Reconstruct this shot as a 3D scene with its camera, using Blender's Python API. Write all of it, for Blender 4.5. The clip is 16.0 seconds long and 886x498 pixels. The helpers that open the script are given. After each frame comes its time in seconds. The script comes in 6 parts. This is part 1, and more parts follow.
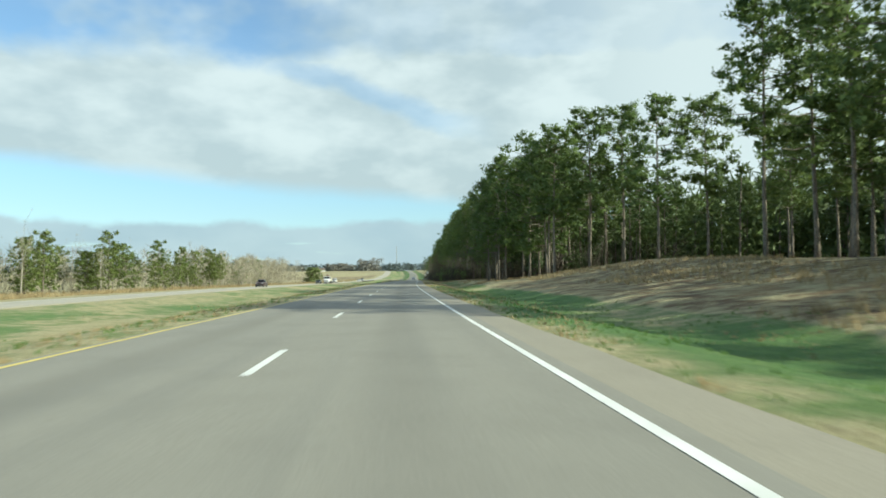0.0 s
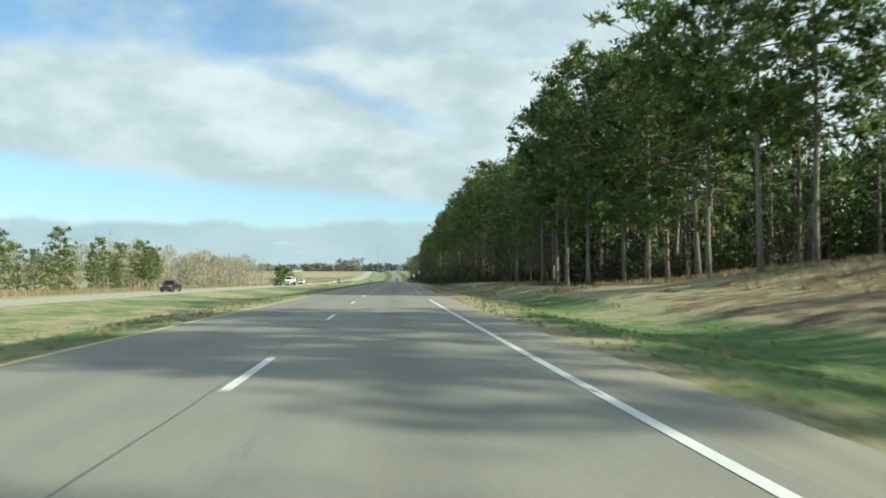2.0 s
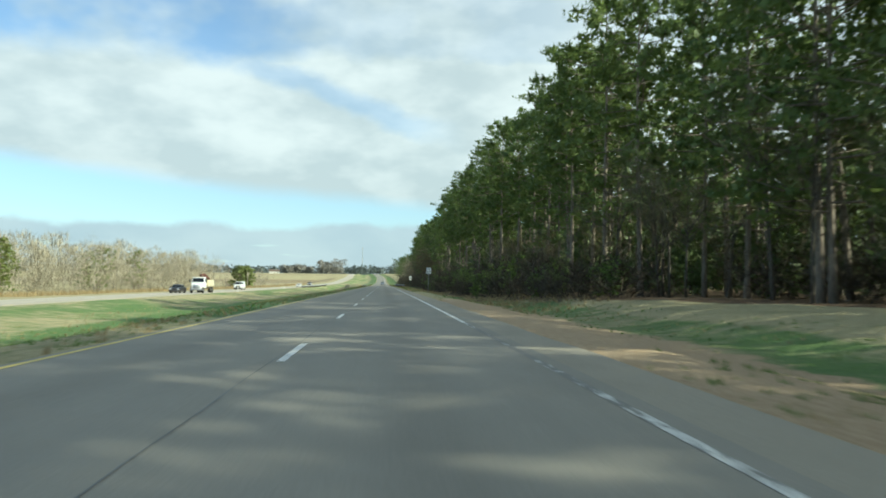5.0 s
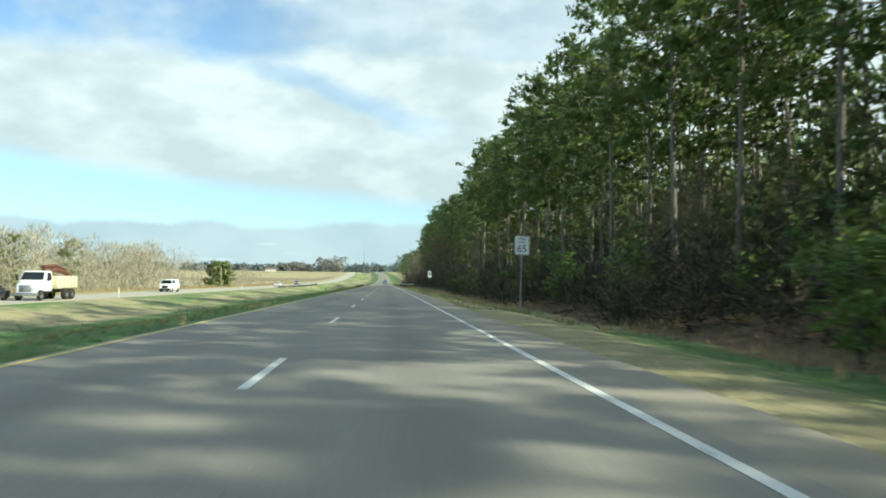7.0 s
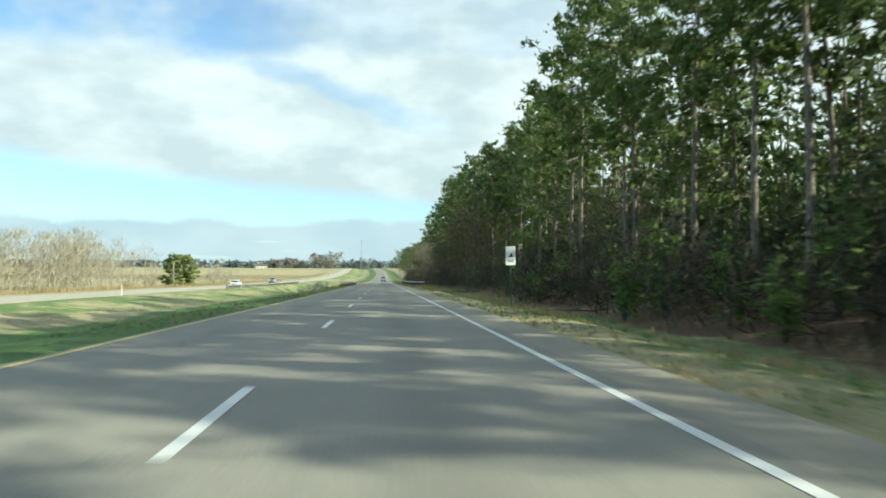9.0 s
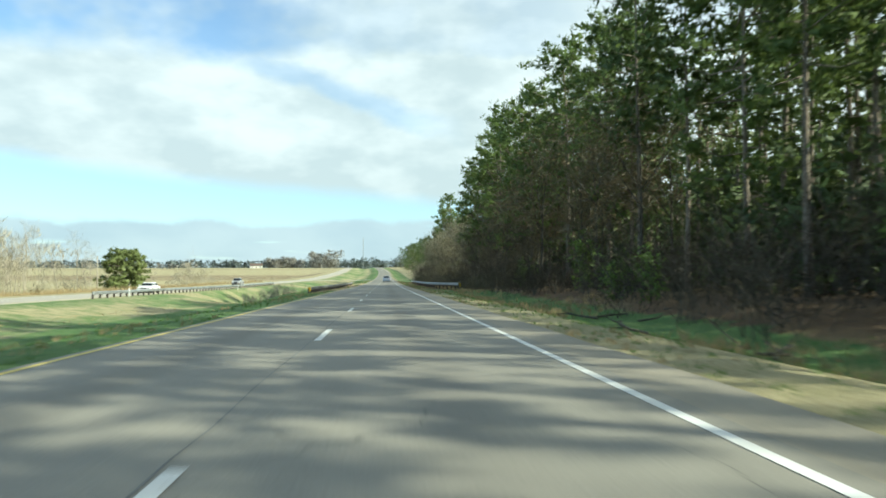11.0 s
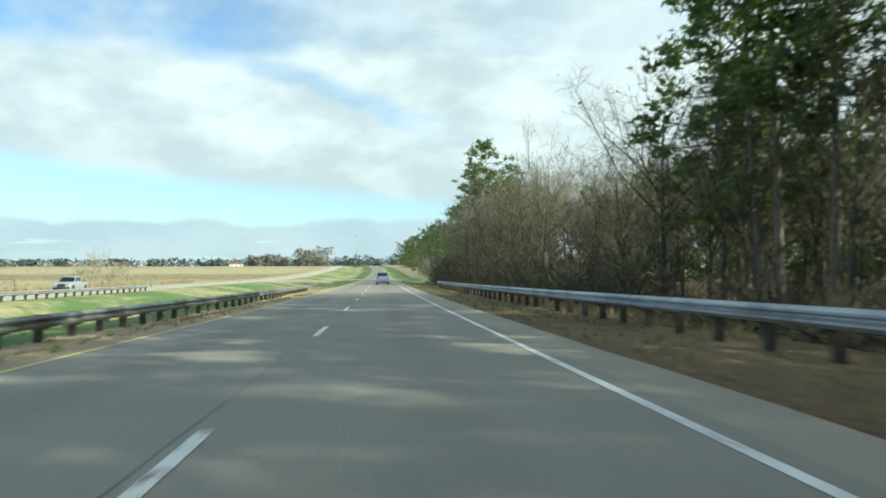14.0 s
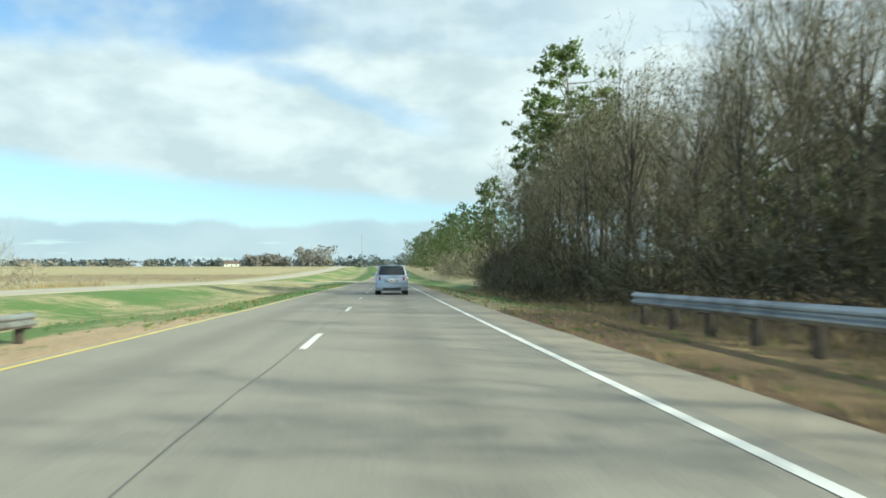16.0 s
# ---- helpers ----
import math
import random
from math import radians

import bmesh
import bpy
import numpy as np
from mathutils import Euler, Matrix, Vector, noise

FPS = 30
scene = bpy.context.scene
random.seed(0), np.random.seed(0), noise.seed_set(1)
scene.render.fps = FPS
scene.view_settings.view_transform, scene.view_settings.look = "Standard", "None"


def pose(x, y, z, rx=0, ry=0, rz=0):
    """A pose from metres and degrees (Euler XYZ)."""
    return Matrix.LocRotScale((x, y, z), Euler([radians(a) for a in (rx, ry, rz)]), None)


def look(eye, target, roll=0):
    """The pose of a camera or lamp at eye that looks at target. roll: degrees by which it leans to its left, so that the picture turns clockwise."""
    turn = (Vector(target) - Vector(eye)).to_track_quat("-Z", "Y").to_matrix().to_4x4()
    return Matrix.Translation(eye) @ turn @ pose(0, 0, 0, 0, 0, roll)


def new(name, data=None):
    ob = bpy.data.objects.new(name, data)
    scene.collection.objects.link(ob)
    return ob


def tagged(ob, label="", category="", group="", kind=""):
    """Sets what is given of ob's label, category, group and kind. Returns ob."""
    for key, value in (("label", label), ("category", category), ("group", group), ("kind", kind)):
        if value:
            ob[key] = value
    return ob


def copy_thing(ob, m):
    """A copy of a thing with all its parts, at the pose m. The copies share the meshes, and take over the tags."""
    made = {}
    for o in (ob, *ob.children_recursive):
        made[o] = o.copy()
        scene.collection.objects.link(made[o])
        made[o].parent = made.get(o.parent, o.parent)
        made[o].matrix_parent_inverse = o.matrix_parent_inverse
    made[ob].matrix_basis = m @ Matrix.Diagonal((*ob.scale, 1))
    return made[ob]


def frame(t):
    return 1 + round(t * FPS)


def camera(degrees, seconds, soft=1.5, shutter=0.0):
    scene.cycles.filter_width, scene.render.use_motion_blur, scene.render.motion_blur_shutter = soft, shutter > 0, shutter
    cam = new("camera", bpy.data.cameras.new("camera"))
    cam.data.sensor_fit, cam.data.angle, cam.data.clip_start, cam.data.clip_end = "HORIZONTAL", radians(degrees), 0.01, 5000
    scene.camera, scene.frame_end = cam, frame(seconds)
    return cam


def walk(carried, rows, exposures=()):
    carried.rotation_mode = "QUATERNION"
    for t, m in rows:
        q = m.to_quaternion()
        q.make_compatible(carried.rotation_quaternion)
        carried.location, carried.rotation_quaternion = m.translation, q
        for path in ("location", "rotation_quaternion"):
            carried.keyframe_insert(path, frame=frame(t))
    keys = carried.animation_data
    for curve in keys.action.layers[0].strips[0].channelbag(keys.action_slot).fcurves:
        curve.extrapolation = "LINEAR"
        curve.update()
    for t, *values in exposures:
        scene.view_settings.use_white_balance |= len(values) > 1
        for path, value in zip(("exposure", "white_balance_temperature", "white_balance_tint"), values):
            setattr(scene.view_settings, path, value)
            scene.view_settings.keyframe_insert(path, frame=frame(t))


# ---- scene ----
# The camera: carried by a car along the right lane of a divided highway.
cam = camera(62.0, 16.0, soft=1.7, shutter=0.25)
PATH = [
    (0.0, 1.75, 0.61, 1.13, -2.15, 1.82, 0.37),
    (0.5, 1.35, 16.07, 1.03, -2.52, 1.95, 0.14),
    (1.0, 0.96, 31.59, 0.94, -2.93, 1.95, -0.14),
    (1.5, 0.59, 47.16, 0.85, -3.25, 2.05, -0.17),
    (2.0, 0.25, 62.77, 0.77, -3.59, 1.91, -0.02),
    (2.5, -0.01, 78.43, 0.69, -3.87, 1.93, 0.0),
    (3.0, -0.19, 94.13, 0.60, -4.39, 2.12, -0.2),
    (3.5, -0.28, 109.88, 0.52, -4.62, 2.07, -0.2),
    (4.0, -0.28, 125.65, 0.43, -4.80, 2.21, -0.48),
    (4.5, -0.20, 141.47, 0.33, -4.77, 2.21, -0.55),
    (5.0, -0.08, 157.32, 0.24, -4.74, 2.22, -0.6),
    (5.5, 0.02, 173.20, 0.13, -4.71, 2.22, -0.65),
    (6.0, 0.10, 189.10, 0.02, -4.68, 2.23, -0.7),
    (6.5, 0.17, 205.04, -0.10, -4.65, 2.24, -0.75),
    (7.0, 0.21, 220.99, -0.22, -4.52, 2.12, -0.7),
    (7.5, 0.24, 236.97, -0.35, -4.47, 2.03, -0.5),
    (8.0, 0.26, 252.97, -0.48, -4.51, 1.96, -0.55),
    (8.5, 0.27, 268.99, -0.61, -4.60, 1.97, -0.50),
    (9.0, 0.27, 285.02, -0.75, -4.66, 1.84, -0.3),
    (9.5, 0.27, 301.07, -0.89, -4.61, 1.83, -0.16),
    (10.0, 0.26, 317.12, -1.03, -4.55, 1.82, -0.09),
    (10.5, 0.24, 333.18, -1.17, -4.50, 1.81, -0.02),
    (11.0, 0.20, 349.25, -1.31, -4.45, 1.80, 0.05),
    (11.5, 0.17, 365.33, -1.46, -4.40, 1.79, 0.1),
    (12.0, 0.13, 381.40, -1.61, -4.56, 1.81, 0.04),
    (12.5, 0.10, 397.47, -1.76, -4.76, 1.59, -0.06),
    (13.0, 0.09, 413.55, -1.92, -4.89, 1.49, 0.0),
    (13.5, 0.11, 429.61, -2.08, -4.87, 1.53, -0.2),
    (14.0, 0.14, 445.67, -2.24, -4.83, 1.75, 0.1),
    (14.5, 0.18, 461.72, -2.41, -4.68, 1.77, 0.1),
    (15.0, 0.21, 477.75, -2.56, -4.36, 1.87, -0.09),
    (15.5, 0.21, 493.78, -2.69, -4.36, 1.80, -0.3),
    (16.0, 0.15, 509.78, -2.79, -4.33, 1.86, 0.00),
]
walk(cam, [(t, pose(x, y, z, 90 + pitch, roll, yaw)) for t, x, y, z, yaw, pitch, roll in PATH],
     [(0.0, 0.40, 6250, -8), (0.6, 0.28, 6250, -8), (1.1, 0.28, 6250, -8), (2.0, 0.42, 6300, -8), (4.0, 0.47, 6350, -8), (7.0, 0.65, 6350, -8), (12.0, 0.70, 6350, -8), (16.0, 0.60, 6300, -8)])

# ---- light: a winter sun from beyond the woods, thin broken cloud ----
SUN_EL, SUN_AZ = 29.5, 116.0          # degrees; azimuth clockwise from +y
sun = new("sun", bpy.data.lights.new("sun", "SUN"))
sun.data.energy, sun.data.angle, sun.data.color = 5.0, radians(0.6), (1.0, 0.92, 0.78)
se, sa = radians(SUN_EL), radians(SUN_AZ)
SUN_DIR = Vector((math.sin(sa) * math.cos(se), math.cos(sa) * math.cos(se), math.sin(se)))
sun.matrix_world = look(SUN_DIR * 300, (0, 0, 0))

world = bpy.data.worlds.new("sky")
scene.world = world
world.use_nodes = True


class Nodes:
    """Short hand for building node trees."""

    def __init__(self, tree):
        self.tree = tree
        tree.nodes.clear()

    def add(self, kind):
        return self.tree.nodes.new(kind)

    def link(self, a, b):
        self.tree.links.new(a, b)

    def put(self, value, socket):
        if isinstance(value, bpy.types.NodeSocket):
            self.link(value, socket)
        else:
            socket.default_value = value

    def math(self, op, a, b=0.0, c=0.0, clamp=False):
        n = self.tree.nodes.new("ShaderNodeMath")
        n.operation, n.use_clamp = op, clamp
        for v, s in zip((a, b, c), n.inputs):
            self.put(v, s)
        return n.outputs[0]

    def mix(self, f, a, b, mode="MIX"):
        n = self.tree.nodes.new("ShaderNodeMix")
        n.data_type, n.blend_type = "RGBA", mode
        for v, k in ((f, 0), (a, 6), (b, 7)):
            if isinstance(v, tuple) and len(v) == 3:
                v = (*v, 1)
            self.put(v, n.inputs[k])
        return n.outputs[2]

    def span(self, v, a, b, c=0.0, d=1.0, smooth=True):
        n = self.tree.nodes.new("ShaderNodeMapRange")
        n.interpolation_type = "SMOOTHSTEP" if smooth else "LINEAR"
        self.put(v, n.inputs[0])
        for k, val in enumerate((a, b, c, d)):
            n.inputs[k + 1].default_value = val
        return n.outputs[0]

    def noise(self, vec, scale, detail=4.0, rough=0.55):
        n = self.tree.nodes.new("ShaderNodeTexNoise")
        n.inputs["Scale"].default_value, n.inputs["Detail"].default_value, n.inputs["Roughness"].default_value = scale, detail, rough
        self.link(vec, n.inputs["Vector"])
        return n.outputs[0]

    def stretch(self, vec, sx, sy, sz):
        n = self.tree.nodes.new("ShaderNodeVectorMath")
        n.operation = "MULTIPLY"
        self.link(vec, n.inputs[0])
        n.inputs[1].default_value = (sx, sy, sz)
        return n.outputs[0]


def build_sky():
    n = Nodes(world.node_tree)
    out = n.add("ShaderNodeOutputWorld")
    back = n.add("ShaderNodeBackground")
    n.link(back.outputs[0], out.inputs[0])
    sky = n.add("ShaderNodeTexSky")
    sky.sky_type, sky.sun_disc, sky.sun_elevation, sky.sun_rotation, sky.dust_density = "NISHITA", False, se, sa, 0.4
    clear = n.mix(1.0, sky.outputs[0], (0.138, 0.162, 0.192), "MULTIPLY")
    d = n.add("ShaderNodeTexCoord").outputs["Generated"]
    sep = n.add("ShaderNodeSeparateXYZ")
    n.link(d, sep.inputs[0])
    el = n.math("MULTIPLY", n.math("ARCSINE", sep.outputs[2]), 57.3)
    az = n.math("MULTIPLY", n.math("ARCTAN2", sep.outputs[0], sep.outputs[1]), 57.3)
    co = n.add("ShaderNodeCombineXYZ")
    n.link(n.math("MULTIPLY", az, 0.72), co.inputs[0])
    n.link(el, co.inputs[1])
    p = co.outputs[0]
    big = n.math("SUBTRACT", n.noise(p, 0.13, 2.0, 0.45), 0.5)
    mid = n.math("SUBTRACT", n.noise(p, 0.42, 4.0, 0.5), 0.5)
    warp = n.math("ADD", n.math("MULTIPLY", big, 4.0), n.math("MULTIPLY", mid, 2.4))
    # low grey bank on the horizon, with a few pale slits
    e1 = n.math("ADD", el, n.math("MULTIPLY", n.math("ADD", big, mid), 1.5))
    bank = n.span(e1, 4.2, 3.5)
    slit = n.span(n.noise(n.stretch(p, 0.5, 3.2, 1.0), 0.5, 3.0, 0.5), 0.60, 0.70)
    bank = n.math("MULTIPLY", bank, n.math("SUBTRACT", 1.0, n.math("MULTIPLY", slit, 0.45)))
    # broad deck of flat-based cloud above a clear strip that narrows to the right
    low = n.math("ADD", n.math("ADD", el, n.math("MULTIPLY", az, 0.075)), n.math("MULTIPLY", warp, 0.30))
    deck = n.span(low, 5.0, 6.6)
    # its ragged upper edge on the left, and thin veils above and to the right
    azw = n.math("ADD", az, n.math("MULTIPLY", warp, 2.2))
    ew = n.math("ADD", el, n.math("MULTIPLY", warp, 0.9))
    over = n.math("SUBTRACT", n.span(ew, 14.8, 17.0), n.math("MULTIPLY", n.span(azw, -12.0, -2.0), 0.72), clamp=True)
    over = n.math("MULTIPLY", over, n.span(n.noise(p, 0.2, 3.0, 0.5), 0.36, 0.60, 0.45, 1.0))
    lane = n.math("MULTIPLY", n.span(n.math("ABSOLUTE", n.math("SUBTRACT", n.math("ADD", ew, n.math("MULTIPLY", az, 0.30)), 12.6)), 1.3, 0.2),
                  n.math("MULTIPLY", n.span(az, -15.0, -9.0), n.span(az, 7.0, 1.0)))
    gap = n.math("MAXIMUM", n.math("MULTIPLY", over, 0.85), n.math("MULTIPLY", lane, 0.42))
    gap = n.math("MAXIMUM", gap, n.math("MULTIPLY", n.span(n.noise(p, 0.16, 3.0), 0.56, 0.68), n.span(el, 20.0, 26.0, 0.0, 0.6)))
    deck = n.math("MULTIPLY", deck, n.math("SUBTRACT", 1.0, gap))
    haze = n.math("MULTIPLY", n.span(az, 2.0, 30.0, 0.0, 0.85), n.span(el, 6.0, 11.0))       # thin bright cloud towards the sun
    deck = n.math("MAXIMUM", deck, haze)
    # grey bases, bright shoulders
    puff = n.noise(n.stretch(p, 0.9, 1.3, 1), 0.19, 4.0, 0.5)
    tone = n.math("ADD", n.span(puff, 0.34, 0.66), n.math("MULTIPLY", n.span(low, 9.5, 6.0), -0.45), clamp=True)
    tone = n.math("MAXIMUM", tone, n.span(az, 4.0, 22.0, 0.0, 0.85))
    white = n.mix(tone, (0.64, 0.705, 0.765), (0.92, 0.955, 1.0))
    grey = n.mix(n.span(puff, 0.3, 0.7), (0.51, 0.62, 0.74), (0.62, 0.72, 0.82))
    clear = n.mix(n.span(el, 14.0, 4.0, 0.0, 0.42), clear, (0.58, 0.75, 0.90))
    c = n.mix(n.math("MULTIPLY", deck, 0.93), clear, white)
    c = n.mix(n.math("MULTIPLY", bank, 0.9), c, grey)
    n.link(c, back.inputs[0])
    back.inputs[1].default_value = 0.70


build_sky()


# ---- the plan: the road's line and height ----
KNOTS = [-50, 60, 140, 220, 300, 380, 460, 540, 620]
GRADE = [-0.0071, -0.0052, -0.0058, -0.0080, -0.0086, -0.0094, -0.0104, -0.0027, -0.0036]
BEND = [-0.0341, -0.0169, 0.0078, 0.0024, 0.0022, -0.0022, 0.0002, -0.0005, -0.0001]
_ys = np.arange(-400, 5001, 2.0)


def _sum(slope):
    v = np.concatenate([[0], np.cumsum((slope[1:] + slope[:-1]))])
    return v - np.interp(0, _ys, v)


def smooth(a, b, v):
    k = np.clip((np.asarray(v, float) - a) / (b - a), 0, 1)
    return k * k * (3 - 2 * k)


_grade = np.interp(_ys, KNOTS, GRADE) * (1 - smooth(620, 700, _ys)) + 0.0172 * smooth(640, 840, _ys) * (1 - smooth(1150, 1420, _ys))
_bend = np.interp(_ys, KNOTS, BEND) * (1 - smooth(620, 660, _ys)) - 0.03 * smooth(800, 1100, _ys)
_zs, _xs = _sum(_grade), _sum(_bend)


def road_z(y):
    return np.interp(y, _ys, _zs)


def road_x(y):
    return np.interp(y, _ys, _xs)


def land(u, y):
    """Height of the ground u metres to the right of the lane line at y."""
    u, y = np.asarray(u, float), np.asarray(y, float)
    far = np.interp(y, [120, 320, 560, 700], [-1.1, -1.0, -0.45, -0.3])
    lower = -2.6 * (1 - smooth(900, 1500, y))
    # left: swale of the median, the other carriageway, low fields
    left = np.interp(-u, [3.7, 4.4, 14.0, 19.0, 28.0, 41.0, 62.0], [0, 0, 0, 0, 1, 1, 1]) * far
    rim = smooth(412, 430, y) * (1 - smooth(532, 550, y))
    swale = (-1.5 * ((1 - rim) * smooth(4.2, 13, -u) + rim * smooth(7.2, 14, -u)) - 0.3 * rim * smooth(4.2, 6.0, -u) * (1 - smooth(7, 10, -u))) * (1 - smooth(17, 27, -u)) - 0.05 * smooth(3.6, 4.0, -u)
    swale = swale * (1 - 0.92 * np.exp(-((y - 642) / 15) ** 2))
    left = left + swale + (lower - far) * smooth(41, 66, -u)
    # right: ditch, then the bank under the first pines
    bank = 1 - smooth(80, 150, y)
    filled = smooth(412, 430, y) * (1 - smooth(532, 550, y))
    ditch = (-0.55 + 0.45 * filled) * smooth(6.2, 9.5, u) * (1 - smooth(10.5, 15, u)) - 0.05 * smooth(4.75, 5.15, u)
    rise = (np.interp(y, [40, 60, 90], [2.3, 2.45, 3.3]) * bank * smooth(11, 34, u)) + (1 - bank) * 0.35 * smooth(11, 18, u)
    # creek crossing between the guard rails
    creek = -2.2 * np.exp(-((y - 478) / 26) ** 2) * (smooth(9.5, 15, u) + smooth(11, 16, -u) * (1 - smooth(20, 27, -u)))
    side = np.where(u < 0, left, ditch + rise) + creek
    return road_z(y) + side * (1 - smooth(1500, 2300, y))


def ground(x, y):
    """Height of the ground at x, y, with its unevenness."""
    u = x - road_x(y)
    z = float(land(u, y))
    rough_k = float(smooth(5.6, 9, u) + smooth(4.4, 8, -u) * (1 - smooth(24, 27.5, -u)) + smooth(41, 46, -u))
    if rough_k > 0:
        z += rough_k * (0.16 * noise.noise((x * 0.13, y * 0.13, 3.1)) + 0.05 * noise.noise((x * 0.7, y * 0.7, 9.0)))
    return z


# ---- materials ----
def material(name, rough=0.8, metal=0.0):
    m = bpy.data.materials.new(name)
    m.use_nodes = True
    n = Nodes(m.node_tree)
    out = n.add("ShaderNodeOutputMaterial")
    b = n.add("ShaderNodeBsdfPrincipled")
    b.inputs["Roughness"].default_value, b.inputs["Metallic"].default_value = rough, metal
    n.link(b.outputs[0], out.inputs[0])
    return m, n, b, out


def place(n):
    return n.add("ShaderNodeNewGeometry").outputs["Position"]


def bump(n, b, height, strength, dist=0.02):
    k = n.add("ShaderNodeBump")
    k.inputs["Strength"].default_value, k.inputs["Distance"].default_value = strength, dist
    n.link(height, k.inputs["Height"])
    n.link(k.outputs[0], b.inputs["Normal"])


def plain(name, colour, rough=0.5, metal=0.0, dirt=0.25, scale=6.0, dark=None):
    """A painted or bare surface with grime at two scales."""
    m, n, b, _ = material(name, rough, metal)
    p = n.add("ShaderNodeTexCoord").outputs["Object"]
    g = n.math("MULTIPLY", n.noise(p, scale, 6.0, 0.65), n.noise(p, scale * 0.23, 3.0))
    f = n.math("MULTIPLY", n.span(g, 0.18, 0.36), dirt)
    dark = dark or tuple(c * 0.45 + 0.02 for c in colour)
    n.link(n.mix(f, colour, dark), b.inputs["Base Color"])
    n.link(n.span(g, 0.15, 0.4, max(0.02, rough - 0.08), min(1, rough + 0.15)), b.inputs["Roughness"])
    bump(n, b, n.noise(p, scale * 8, 3.0), 0.08)
    return m


def make_asphalt(name, pale):
    m, n, b, _ = material(name, 0.85)
    p = place(n)
    uv = n.add("ShaderNodeUVMap").outputs[0]
    sep = n.add("ShaderNodeSeparateXYZ")
    n.link(uv, sep.inputs[0])
    u = sep.outputs[0]
    grain = n.noise(p, 38.0, 4.0, 0.7)
    blotch = n.noise(p, 0.5, 5.0, 0.6)
    streak = n.noise(n.stretch(uv, 1.6, 0.035, 1), 1.0, 4.0, 0.6)       # long wear along the lanes
    base = n.mix(n.span(grain, 0.3, 0.7), tuple(c * 0.82 for c in pale), tuple(c * 1.16 for c in pale))
    base = n.mix(n.math("MULTIPLY", n.span(blotch, 0.42, 0.72), 0.35), base, tuple(c * 0.72 for c in pale))
    base = n.mix(n.math("MULTIPLY", n.span(streak, 0.45, 0.75), 0.40), base, tuple(c * 0.66 for c in pale))
    # oil-darkened middle of each lane
    lane = n.math("PINGPONG", n.math("ADD", u, 0.0), 1.83)
    oil = n.math("MULTIPLY", n.span(lane, 1.15, 1.75), n.span(n.noise(n.stretch(uv, 0.3, 0.06, 1), 1.0, 3.0), 0.3, 0.6, 0.15, 0.4))
    base = n.mix(oil, base, tuple(c * 0.55 for c in pale))
    # fine cracks
    v = n.add("ShaderNodeTexVoronoi")
    v.feature = "DISTANCE_TO_EDGE"
    v.inputs["Scale"].default_value = 0.35
    wob = n.add("ShaderNodeVectorMath")
    wob.operation = "ADD"
    nz = n.add("ShaderNodeTexNoise")
    nz.inputs["Scale"].default_value = 0.9
    n.link(p, nz.inputs["Vector"])
    n.link(p, wob.inputs[0])
    n.link(nz.outputs["Color"], wob.inputs[1])
    n.link(wob.outputs[0], v.inputs["Vector"])
    crack = n.math("MULTIPLY", n.span(v.outputs["Distance"], 0.006, 0.0), n.span(n.noise(p, 0.07, 2.0), 0.56, 0.64))
    base = n.mix(n.math("MULTIPLY", crack, 0.5), base, (0.03, 0.03, 0.03))
    n.link(base, b.inputs["Base Color"])
    n.link(n.span(streak, 0.3, 0.8, 0.9, 0.72), b.inputs["Roughness"])
    bump(n, b, grain, 0.35, 0.01)
    return m


def make_paint(name, colour, worn, under=(0.17, 0.165, 0.15), hold=0.60):
    m, n, b, _ = material(name, 0.7)
    p = place(n)
    uv = n.stretch(p, 1.0, 0.35, 1.0)
    chip = n.noise(uv, 7.0, 6.0, 0.7)
    long = n.noise(p, 0.045, 2.0)
    lost = n.span(n.math("ADD", chip, n.math("MULTIPLY", n.math("SUBTRACT", long, 0.5), worn)), hold, hold + 0.08)
    tint = n.mix(n.span(n.noise(p, 1.3, 4.0), 0.3, 0.7), colour, tuple(c * 0.8 for c in colour))
    n.link(n.mix(lost, tint, under), b.inputs["Base Color"])
    bump(n, b, n.noise(p, 40.0, 3.0), 0.25, 0.01)
    return m


